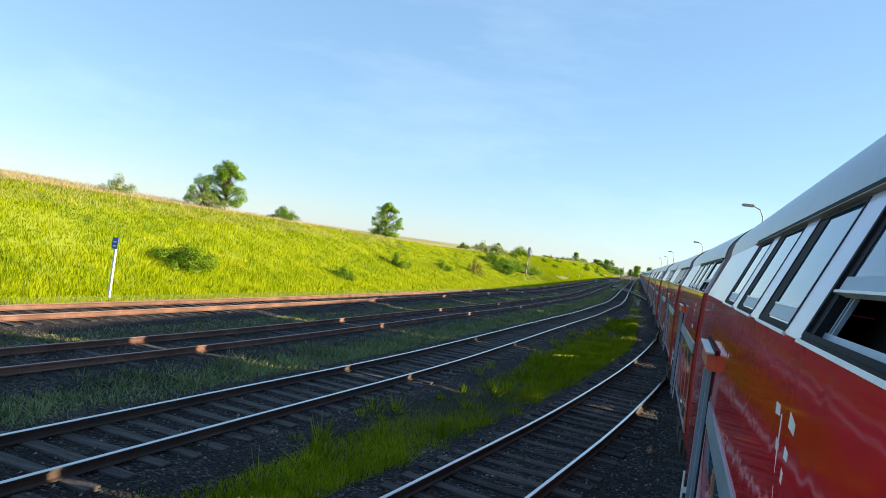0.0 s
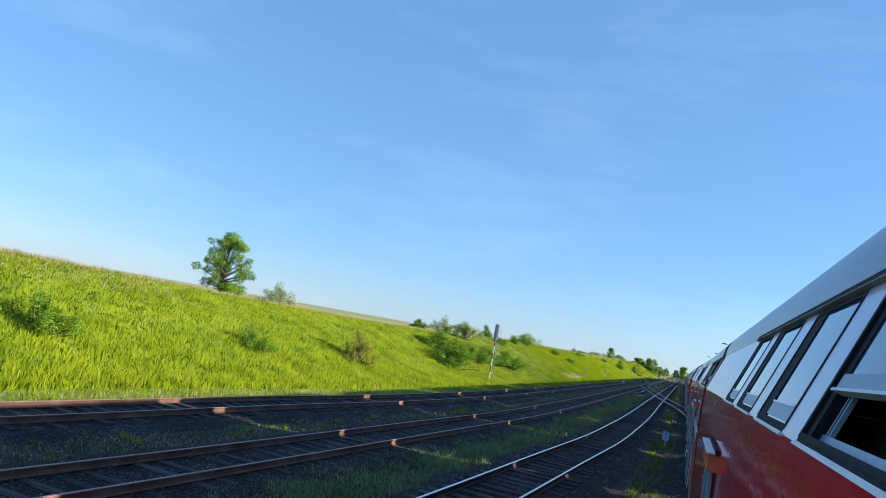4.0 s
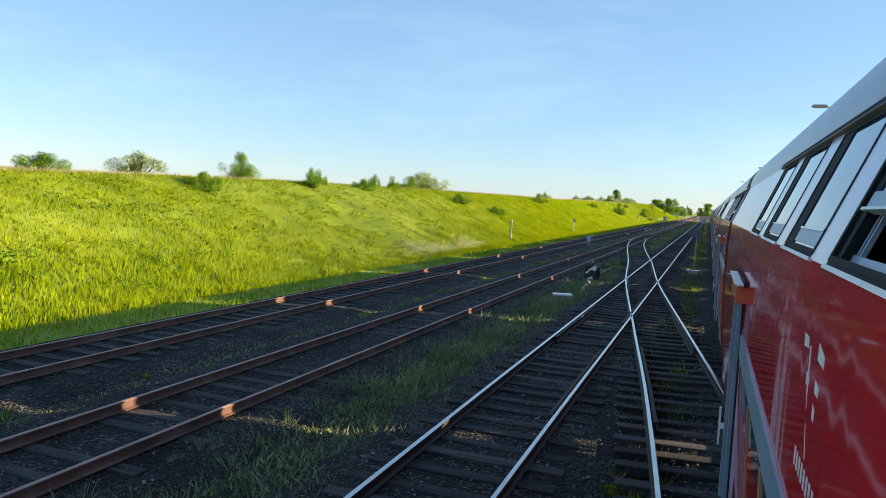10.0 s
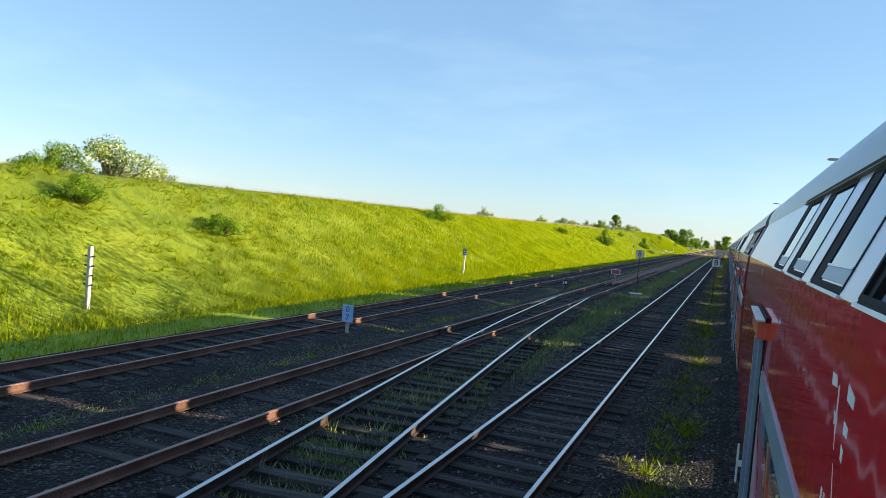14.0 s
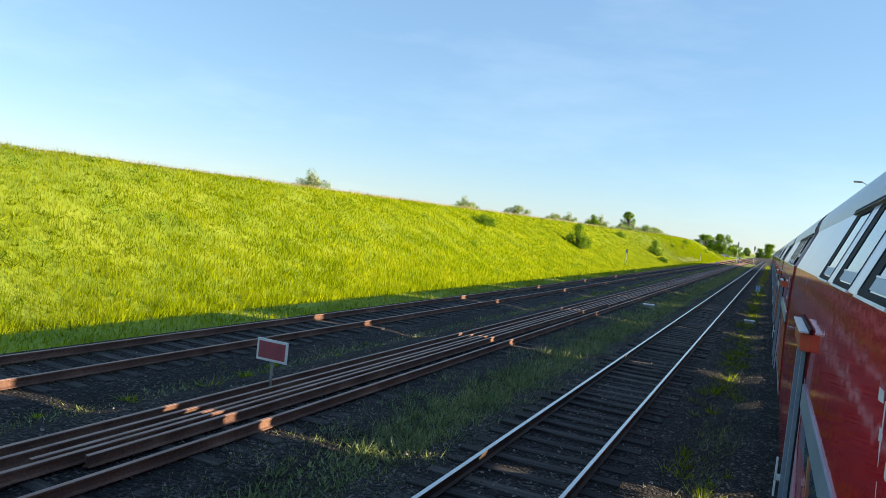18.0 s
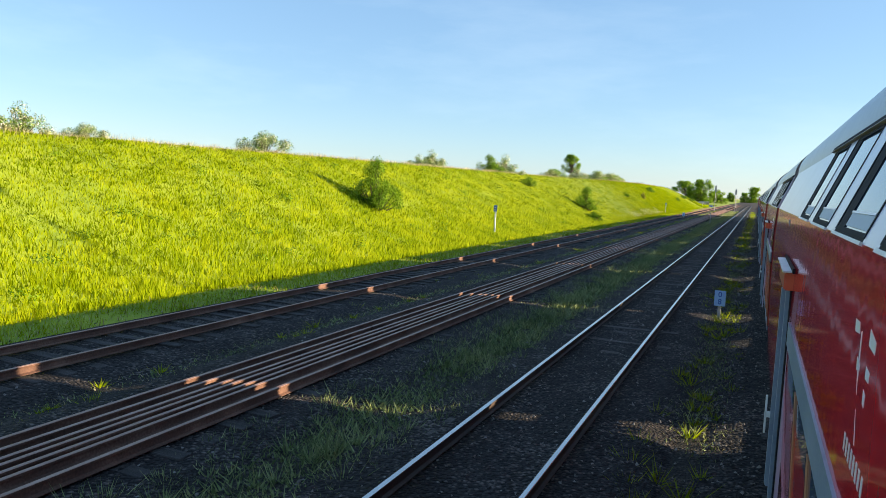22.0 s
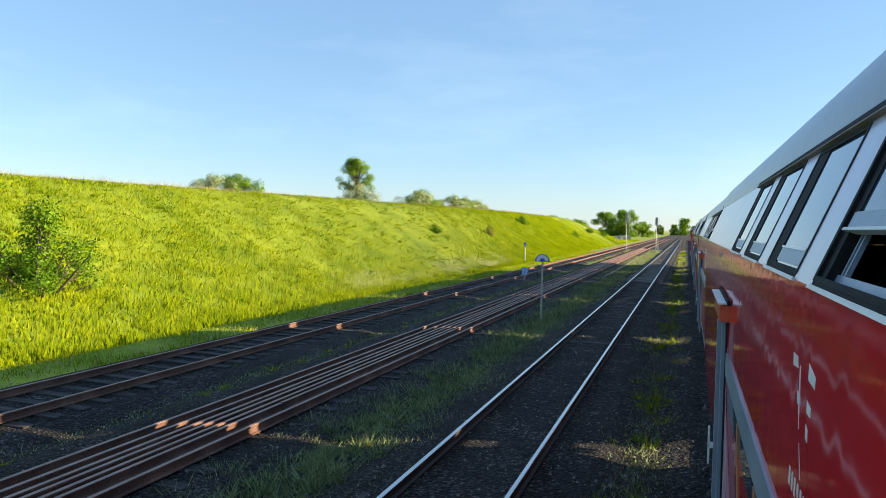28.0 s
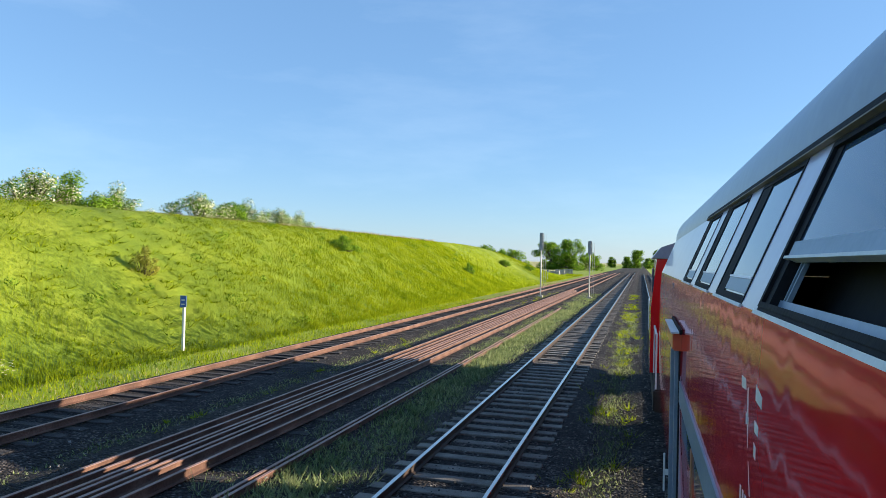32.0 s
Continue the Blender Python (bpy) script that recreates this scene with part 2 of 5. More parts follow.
M_WHITE = material("white_paint", [(0.62, 0.62, 0.60), (0.80, 0.80, 0.79)], 0.45, scale=4, fine=40, bump=0.06)
M_BLACK = material("black_paint", [(0.012, 0.012, 0.013), (0.03, 0.03, 0.03)], 0.5, scale=4, fine=40, bump=0.05)
M_BLUE = material("blue_sign_enamel", [(0.03, 0.10, 0.38), (0.05, 0.15, 0.50)], 0.35, scale=4, fine=40, bump=0.03)
# white enamel with the blue of sky-lit shade mixed into its colour
M_SHADEWHITE = material("white_enamel_in_blue_shade", [(0.26, 0.47, 0.76), (0.36, 0.58, 0.84)], 0.4, scale=4, fine=40, bump=0.04)
M_SIGNRED = material("dull_red_sign", [(0.30, 0.05, 0.07), (0.42, 0.09, 0.11)], 0.5, scale=4, fine=40, bump=0.05)
M_STEEL = material("galvanised_steel", [(0.28, 0.29, 0.30), (0.44, 0.45, 0.46)], 0.45, metal=0.6, scale=3, fine=40, bump=0.1)
M_SIGNAL = material("grey_signal_housing", [(0.22, 0.235, 0.25), (0.36, 0.375, 0.39)], 0.6, metal=0.2, scale=3, fine=30, bump=0.1)
M_PLATE = material("dark_sign_back", [(0.07, 0.10, 0.12), (0.13, 0.165, 0.19)], 0.6, metal=0.1, scale=3, fine=30, bump=0.1)
M_LENS = material("dark_signal_lens", [(0.01, 0.01, 0.012), (0.03, 0.03, 0.03)], 0.1, scale=3, fine=10, bump=0)

# ---- mesh helpers ----


def mesh_from(name, verts, faces, mats, index=None, smooth=False):
    me = bpy.data.meshes.new(name)
    me.from_pydata(verts, [], faces)
    for m in mats:
        me.materials.append(m)
    if index is not None:
        me.polygons.foreach_set("material_index", index)
    if smooth:
        me.polygons.foreach_set("use_smooth", [True] * len(me.polygons))
    me.update()
    return me


def tri_mesh(name, verts, mats, normals=None):
    """A mesh of loose triangles from an (n, 3, 3) array; normals: one for each, to shade soft growth as a whole."""
    me = bpy.data.meshes.new(name)
    n = len(verts)
    if normals is not None:
        verts = np.array(verts, np.float32)
        turned = (np.cross(verts[:, 1] - verts[:, 0], verts[:, 2] - verts[:, 0]) * normals).sum(1) < 0
        verts[turned] = verts[turned][:, [0, 2, 1]]
    me.vertices.add(n * 3)
    me.vertices.foreach_set("co", np.asarray(verts, np.float32).ravel())
    me.loops.add(n * 3)
    me.loops.foreach_set("vertex_index", np.arange(n * 3, dtype=np.int32))
    me.polygons.add(n)
    me.polygons.foreach_set("loop_start", np.arange(0, n * 3, 3, dtype=np.int32))
    for m in mats:
        me.materials.append(m)
    me.update(calc_edges=True)
    if normals is not None:
        me.polygons.foreach_set("use_smooth", [True] * n)
        q = np.asarray(normals, np.float32)
        q = q / (np.linalg.norm(q, axis=1)[:, None] + 1e-9)
        me.normals_split_custom_set_from_vertices(np.repeat(q, 3, 0).tolist())
    return me


def part(name, me, parent=None, label="", at=None, mats=()):
    """One mesh object, under a thing or a part. me: a mesh, or a bmesh that is used up."""
    if isinstance(me, bmesh.types.BMesh):
        data = bpy.data.meshes.new(name)
        bmesh.ops.recalc_face_normals(me, faces=me.faces)
        me.to_mesh(data)
        me.free()
        for m in mats:
            data.materials.append(m)
        me = data
    ob = new(name, me)
    if parent is not None:
        ob.parent = parent
    if at is not None:
        ob.matrix_basis = at
    if label:
        tagged(ob, label)
    return ob


def box(bm, x0, x1, y0, y1, z0, z1, bevel=0.0):
    r = bmesh.ops.create_cube(bm, size=1.0, matrix=Matrix.Translation(((x0 + x1) / 2, (y0 + y1) / 2, (z0 + z1) / 2)) @ Matrix.Diagonal((x1 - x0, y1 - y0, z1 - z0, 1)))
    if bevel:
        es = list({e for v in r["verts"] for e in v.link_edges})
        bmesh.ops.bevel(bm, geom=es, offset=bevel, segments=2, affect="EDGES")
    return bm


def boxed(*a, bevel=0.0):
    return box(bmesh.new(), *a, bevel=bevel)


def rod(bm, a, b, r0, r1=None, n=10):
    """A round bar from a to b."""
    a, b = Vector(a), Vector(b)
    r1 = r0 if r1 is None else r1
    turn = (b - a).to_track_quat("Z", "Y").to_matrix().to_4x4()
    bmesh.ops.create_cone(bm, cap_ends=True, segments=n, radius1=r0, radius2=r1, depth=(b - a).length, matrix=Matrix.Translation((a + b) / 2) @ turn)
    return bm


def rodded(*a, **k):
    return rod(bmesh.new(), *a, **k)


def prism(profile, y0, y1, caps=True):
    """A closed outline of (x, z) drawn out along y."""
    bm = bmesh.new()
    a = [bm.verts.new((x, y0, z)) for x, z in profile]
    b = [bm.verts.new((x, y1, z)) for x, z in profile]
    n = len(profile)
    for i in range(n):
        bm.faces.new((a[i], a[(i + 1) % n], b[(i + 1) % n], b[i]))
    if caps:
        bm.faces.new(a[::-1])
        bm.faces.new(b)
    return bm


def thing(name, label, category, at=None, group="", kind=""):
    e = new(name)
    e.empty_display_size = 0.2
    if at is not None:
        e.matrix_basis = at
    return tagged(e, label, category, group, kind)


# ---- plan of the tracks ----


def curve_of(points):
    """A smooth line x(y) through a few points, straight at its ends."""
    ys, xs = np.array(points, float).T
    d = np.gradient(xs, ys)

    def at(y):
        y = np.asarray(y, float)
        i = np.clip(np.searchsorted(ys, y) - 1, 0, len(ys) - 2)
        h = ys[i + 1] - ys[i]
        s = np.clip((y - ys[i]) / h, 0, 1)
        h00, h10, h01, h11 = 2 * s**3 - 3 * s**2 + 1, s**3 - 2 * s**2 + s, -2 * s**3 + 3 * s**2, s**3 - s**2
        v = h00 * xs[i] + h10 * h * d[i] + h01 * xs[i + 1] + h11 * h * d[i + 1]
        return v + np.where(y < ys[0], (y - ys[0]) * d[0], 0) + np.where(y > ys[-1], (y - ys[-1]) * d[-1], 0)
    return at


END = 900.0
T_ = curve_of([(2.7, -0.97), (12.6, -0.43), (22.8, -0.19), (33.5, -0.04), (39.1, 0.0), (51, 0.0), (62.6, 0.04), (70, 0.09), (80, 0.08), (92, 0.03), (104, 0), (130, 0), (600, 0)])
A_ = curve_of([(13.3, -9.61), (23.3, -8.42), (32.9, -7.65), (39.2, -7.21), (47.7, -6.56), (55.4, -5.96), (70, -5.2), (79, -4.75), (92, -4.5), (130, -4.5), (600, -4.5)])
B_ = curve_of([(14.2, -14.49), (22.0, -13.59), (32.6, -12.75), (38.7, -12.29), (47.8, -11.48), (55.4, -10.97), (71.5, -10.1), (81, -9.55), (97, -9.3), (130, -9.3), (600, -9.3)])
C_ = curve_of([(19.1, -19.05), (28.9, -18.15), (36.9, -17.51), (45.9, -16.86), (52.0, -16.39), (60.0, -15.87), (68, -15.35), (75.3, -14.65), (85, -14.05), (108, -13.62), (140, -13.62), (600, -13.62)])
S_ = curve_of([(2.6, -6.43), (12.7, -4.51), (18.4, -3.46), (25.6, -2.37), (33.0, -1.45), (41.1, -0.67), (48.1, -0.18), (55.2, 0.17)])
X_ = curve_of([(108, 0), (118, -0.6), (129, -1.7), (136.5, -2.65), (151, -4.45), (165, -5.8), (178, -7.25), (190, -8.4), (205, -9.3)])
crest_z = curve_of([(-60, 3.4), (60, 3.6), (98, 3.3), (130, 3.5), (160, 4.1), (200, 4.3), (255, 4.5), (310, 4.9), (360, 5.2), (400, 5.6), (470, 5.8), (512, 5.5), (540, 4.0), (565, 1.1), (600, 0.1), (700, 0.0), (900, 0.0)])
GROUND = -0.31


def bank_foot(y):
    return C_(y) - 4.3


def ground_z(x, y):
    """Height of the land."""
    d = bank_foot(y) - x
    c = crest_z(y)
    u = np.clip(d / 11.6, 0, 1)
    z = GROUND + (c - GROUND) * (u * u * (3 - 2 * u) * 0.35 + u * 0.65)
    up = np.clip((d - 11.6) / 40, 0, 1)
    lift = np.clip((95 - y) / 60, 0, 1) * 2.3 + 0.15
    return z + up * lift * np.clip(c / 4, 0, 1)

# ---- ground ----


def build_ground():
    ys = np.concatenate([[-3000, -800, -250], np.arange(-80, 560, 2.5), np.arange(560, 900, 10), [1000, 1300, 2000, 3200, 4800]])
    off = np.concatenate([[-3000, -600, -160, -80, -52, -40, -28, -20, -15], -np.linspace(11.6, 0, 13), [1.2, 2.6]])
    right = np.array([2.6, 4.5, 8, 16, 40, 120, 600, 3000.0])
    mid = np.linspace(0, 1, 9)[1:]
    verts, cols = [], len(off) + len(mid) + len(right)
    for y in ys:
        yy = min(max(y, -80), 900)
        f, t = bank_foot(yy), T_(yy)
        xs = np.concatenate([f + off, f + 2.6 + (t + 2.0 - f - 2.6) * mid, t + right])
        zs = ground_z(xs, np.full(len(xs), float(yy)))
        zs = np.where(xs > t + 2, GROUND - 0.25, zs)
        for x, z in zip(xs, zs):
            b = noise.noise((x * 0.23, y * 0.23, 0.0)) * 0.07 + noise.noise((x * 0.9, y * 0.9, 4.0)) * 0.02
            verts.append((x, y, z + (b if abs(y) < 900 and x < f - 0.8 else b * 0.15)))
    faces, idx = [], []
    for j in range(len(ys) - 1):
        for i in range(cols - 1):
            a = j * cols + i
            faces.append((a, a + 1, a + cols + 1, a + cols))
            if i < 8:
                idx.append(2)
            elif i < 8 + 15:
                idx.append(0)
            elif i < 8 + 14 + 9:
                idx.append(1)
            else:
                idx.append(2 if i > 8 + 14 + 11 else 0)
    me = mesh_from("ground", verts, faces, [M_TURF, M_SOIL, M_FIELD], idx, True)
    return tagged(new("ground", me), "railway land with green bank and dry meadow", "ground", kind="structure")


ground = build_ground()


def ribbon(name, fn, y0, y1, prof, mats, step=2.0, index=None, smooth=True):
    """A profile of (side, z) swept along a line x(y)."""
    n = max(2, int((y1 - y0) / step) + 1)
    ys = np.linspace(y0, y1, n)
    xs = fn(ys)
    dx = np.gradient(xs, ys)
    ln = np.sqrt(1 + dx * dx)
    verts = []
    for y, x, d, q in zip(ys, xs, dx, ln):
        for s, z in prof:
            verts.append((x + s / q, y - s * d / q, z))
    k = len(prof)
    faces, idx = [], []
    for j in range(n - 1):
        for i in range(k):
            a, b = j * k + i, j * k + (i + 1) % k
            faces.append((a, b, b + k, a + k))
            idx.append(index[i] if index else 0)
    faces.append(tuple(range(k - 1, -1, -1)))
    faces.append(tuple((n - 1) * k + i for i in range(k)))
    idx += [0, 0]
    return mesh_from(name, verts, faces, mats, idx, False)


def ballast_bed(name, fn, y0, y1, label, top=-0.19, low=GROUND - 0.05):
    prof = [(-2.3, low), (-1.55, top - 0.02), (-0.9, top), (0, top - 0.015), (0.9, top), (1.55, top - 0.02), (2.3, low)]
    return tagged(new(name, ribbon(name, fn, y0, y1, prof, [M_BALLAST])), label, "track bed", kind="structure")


for fn, y0, y1, word in ((T_, -60, 620, "stone bed under the train's track, toned down as in shade"), (A_, -60, 700, "stone bed of the running track, toned down as in shade"), (B_, -60, 700, "cinder bed of the siding with spare rails"), (C_, -60, 700, "stone bed of the rusty siding"), (S_, -20, 54, "stone bed of the joining track")):
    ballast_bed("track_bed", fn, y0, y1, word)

HEAD, WEB, FOOT = 0.034, 0.009, 0.065
RAIL = [(-FOOT, -0.155), (FOOT, -0.155), (FOOT, -0.145), (WEB + 0.01, -0.125), (WEB, -0.045), (HEAD, -0.035), (HEAD, -0.006), (HEAD - 0.006, 0), (-HEAD + 0.006, 0), (-HEAD, -0.006), (-HEAD, -0.035), (-WEB, -0.045), (-WEB - 0.01, -0.125), (-FOOT, -0.145)]
GAUGE = 1.507


def shifted(fn, side):
    return lambda y: fn(y) + side


def sleeper_mesh(name, wide=0.25, long=2.55, mats=(M_SLEEPER,)):
    bm = boxed(-long / 2, long / 2, -wide / 2, wide / 2, -0.30, -0.155)
    bmesh.ops.bevel(bm, geom=list(bm.edges), offset=0.012, segments=1, affect="EDGES")
    me = bpy.data.meshes.new(name)
    bm.to_mesh(me)
    bm.free()
    for m in mats:
        me.materials.append(m)
    return me


SLEEPER = sleeper_mesh("sleeper")
CON_SLEEPER = sleeper_mesh("concrete_sleeper", 0.27, 2.5, (M_OLDCON,))


def track(label, fn, y0, y1, shiny, single=(0, 0), pitch=0.63, concrete_from=9999.0, sunk=0.0, buried=(0, 0)):
    """Two rails on sleepers. Sleepers within the stretch `single` are pieces of their own."""
    t = thing("railway_track", label, "railway track", kind="structure")
    for side in (-GAUGE / 2, GAUGE / 2):
        idx = [0] * len(RAIL)
        for k in (6, 7, 8):
            idx[k] = 1
        part("rail", ribbon("rail", shifted(fn, side), y0, y1, RAIL, [M_RAILSIDE, M_SHINE] if shiny else [M_RUST, M_RUSTHEAD_LIT], 1.5, idx), t)
    rnd = random.Random(int(y0 * 7 + fn(100.0) * 13) & 0xFFFF)
    rest_v, rest_f, rest_i = [], [], []
    y = y0 + 0.4
    while y < y1:
        a = math.atan2(float(fn(y + 0.5) - fn(y - 0.5)), 1.0)
        m = pose(float(fn(y)) + rnd.uniform(-0.03, 0.03), y, rnd.uniform(-0.038, 0.004) - sunk - (rnd.uniform(0.02, 0.06) if buried[0] < y < buried[1] else 0), 0, rnd.uniform(-0.6, 0.6), -math.degrees(a) + rnd.uniform(-1, 1))
        data = CON_SLEEPER if y > concrete_from else SLEEPER
        if single[0] <= y < single[1]:
            part("sleeper", data, t, at=m)
        elif y < 560:
            base = len(rest_v)
            rest_v += [tuple(m @ v.co) for v in data.vertices]
            rest_f += [tuple(base + i for i in p.vertices) for p in data.polygons]
            rest_i += [int(y > concrete_from)] * len(data.polygons)
        y += pitch
    if rest_v:
        ob = part("sleepers", mesh_from("sleepers", rest_v, rest_f, [M_SLEEPER, M_OLDCON], rest_i), t)
        tagged(ob, kind="stuff")
    return t


track("bright running track on dark timber sleepers", A_, -60, 640, True, (62, 240), concrete_from=380, buried=(262, 384))
track("rusty siding track on old sleepers", B_, -60, 640, False, (14, 110), sunk=0.022)
track("rusty siding track beside the green bank", C_, -60, 640, False, (24, 110))
track("worn track under the standing train", T_, -60, 620, True, (0, 0), sunk=0.025)
track("joining track with bright rails", S_, -20, 55, True, (8, 50))
track("crossover track with bright rails", X_, 110, 204, True, (112, 203), pitch=0.62)

# check rails and crossing wings where the crossover meets the running track
for fn, side, y0, y1 in ((A_, 0.66, 127, 133), (A_, -0.66, 134, 141), (A_, 0.66, 137.5, 143.5), (A_, -0.66, 158, 164), (X_, -0.66, 127.5, 134), (X_, 0.66, 134.5, 141), (X_, -0.66, 146, 152), (X_, 0.66, 156, 163), (B_, -0.66, 186, 192), (X_, 0.66, 183, 190)):
    tagged(new("check_rail", ribbon("check_rail", shifted(fn, side), y0, y1, RAIL, [M_RAILSIDE], 1.0)), "short dull check rail inside the points", "rail", "check rails")

# ---- the train ----
SIDE = [(-1.20, 0.95), (-1.275, 1.12), (-1.30, 1.5), (-1.324, 2.2), (-1.325, 2.6), (-1.321, 2.9), (-1.3135, 3.1), (-1.30, 3.31)]
BAND = ((-1.30, 3.31), (-1.085, 3.83))
ROOF = [(-1.085, 3.83), (-1.082, 3.90), (-1.055, 4.0), (-1.005, 4.085), (-0.94, 4.16), (-0.86, 4.24), (-0.77, 4.315), (-0.66, 4.385), (-0.5, 4.455), (-0.3, 4.515), (0, 4.55)]
REAR = 0.9           # the coach's rear end lies this far ahead of its stop


def smooth(ob):
    ob.data.polygons.foreach_set("use_smooth", [True] * len(ob.data.polygons))
    return ob


def band_piece(y0, y1, v0, v1, out=0.0, thick=0.05):
    """A flat piece lying in the sloping window band: v runs from 0 at the belt to 1 under the roof."""
    (x0, z0), (x1, z1) = BAND
    nx, nz = -(z1 - z0), (x1 - x0)
    q = math.hypot(nx, nz)
    nx, nz = nx / q, nz / q
    pts = []
    for v, o in ((v0, out), (v1, out), (v1, out - thick), (v0, out - thick)):
        pts.append((x0 + (x1 - x0) * v + nx * o, z0 + (z1 - z0) * v + nz * o))
    return prism(pts, y0, y1)


def side_x(z):
    return float(np.interp(z, [p[1] for p in SIDE], [p[0] for p in SIDE]))


def on_side(y0, y1, z0, z1, out, thick=0.03):
    """A flat piece lying on the lower side wall."""
    a, b = side_x(z0), side_x(z1)
    return prism([(a - out, z0), (b - out, z1), (b - out + thick, z1), (a - out + thick, z0)], y0, y1)


def stroke(pts, thick=0.001):
    """A flat painted shape of (y, z) corners on the side wall."""
    bm = bmesh.new()
    lo = [bm.verts.new((side_x(z) + 0.001, y, z)) for y, z in pts]
    hi = [bm.verts.new((side_x(z) - thick, y, z)) for y, z in pts]
    n = len(pts)
    bm.faces.new(lo)
    bm.faces.new(hi)
    for i in range(n):
        bm.faces.new((lo[i], lo[(i + 1) % n], hi[(i + 1) % n], hi[i]))
    return bm


def window_frame(w, y0, y1):
    for a in ((y0, y1, 0.03, 0.06), (y0, y1, 0.92, 0.955), (y0, y0 + 0.022, 0.06, 0.92), (y1 - 0.03, y1, 0.06, 0.92)):
        part("frame_strip", band_piece(*a, 0.003, 0.055), w, mats=[M_RUBBER_SHADOW])
    part("sill", band_piece(y0 - 0.01, y1 + 0.01, -0.014, 0.010, 0.008, 0.012), w, "pale worn sill strip", mats=[M_WHITE])


def open_window(c, y0, y1):
    """A drop-light window let halfway down: glass above, below an opening backed by a sheet painted as shade."""
    w = part("open_window", band_piece(y0 + 0.02, y1 - 0.10, 0.40, 0.92, -0.012, 0.006), c, "half-open window with sky-reflecting glass", mats=[M_GLASS])
    window_frame(w, y0, y1)
    # dark far reveal of the opening, added as a flat black strip
    part("far_reveal", band_piece(y1 - 0.10, y1 - 0.03, 0.06, 0.92, -0.008, 0.03), w, "flat black strip standing for the window reveal", mats=[M_RUBBER_SHADOW])
    part("sash_rail", band_piece(y0 + 0.03, y1 - 0.07, 0.315, 0.40, -0.004, 0.03), w, "grey sash rail", mats=[M_TRIM])
    part("sash_lip", band_piece(y0 + 0.03, y1 - 0.07, 0.300, 0.315, 0.006, 0.03), w, "pale lower lip of the sash", mats=[M_WHITE])
    for k in (0.15, 0.19):
        part("guide", band_piece(y1 - k, y1 - k + 0.012, 0.07, 0.31, -0.03, 0.012), w, "dull guide rod", mats=[M_TRIM])
    part("inner_sill", band_piece(y0 + 0.03, y1 - 0.03, 0.06, 0.10, -0.03, 0.09), w, "blue-grey inner sill", mats=[M_TRIM])
    # sheet close behind the opening, its blackness standing for the unlit interior
    part("inner_shade_sheet", band_piece(y0 - 0.05, y1 + 0.1, 0.0, 1.0, -0.16, 0.02), w, "near-black sheet for the shade inside the coach", mats=[M_INSIDE_SHADE])


def upper_window(c, y0, y1):
    w = part("upper_window", band_piece(y0 + 0.02, y1 - 0.03, 0.06, 0.92, -0.004, 0.006), c, "sky-reflecting window glass", mats=[M_GLASS])
    window_frame(w, y0, y1)
    # the recessed reveal's darkness, drawn flat in black over the glass
    part("far_reveal", band_piece(y1 - 0.25, y1 - 0.03, 0.06, 0.92, 0.0, 0.02), w, "wide flat black strip standing for the window's far reveal", mats=[M_RUBBER_SHADOW])
    part("vent_rail", band_piece(y0 + 0.03, y1 - 0.26, 0.075, 0.17, 0.0, 0.02), w, "grey bottom rail of the sash", mats=[M_TRIM])
    part("vent_lip", band_piece(y0 + 0.03, y1 - 0.26, 0.17, 0.185, 0.004, 0.02), w, "pale edge of the sash rail", mats=[M_GREY])


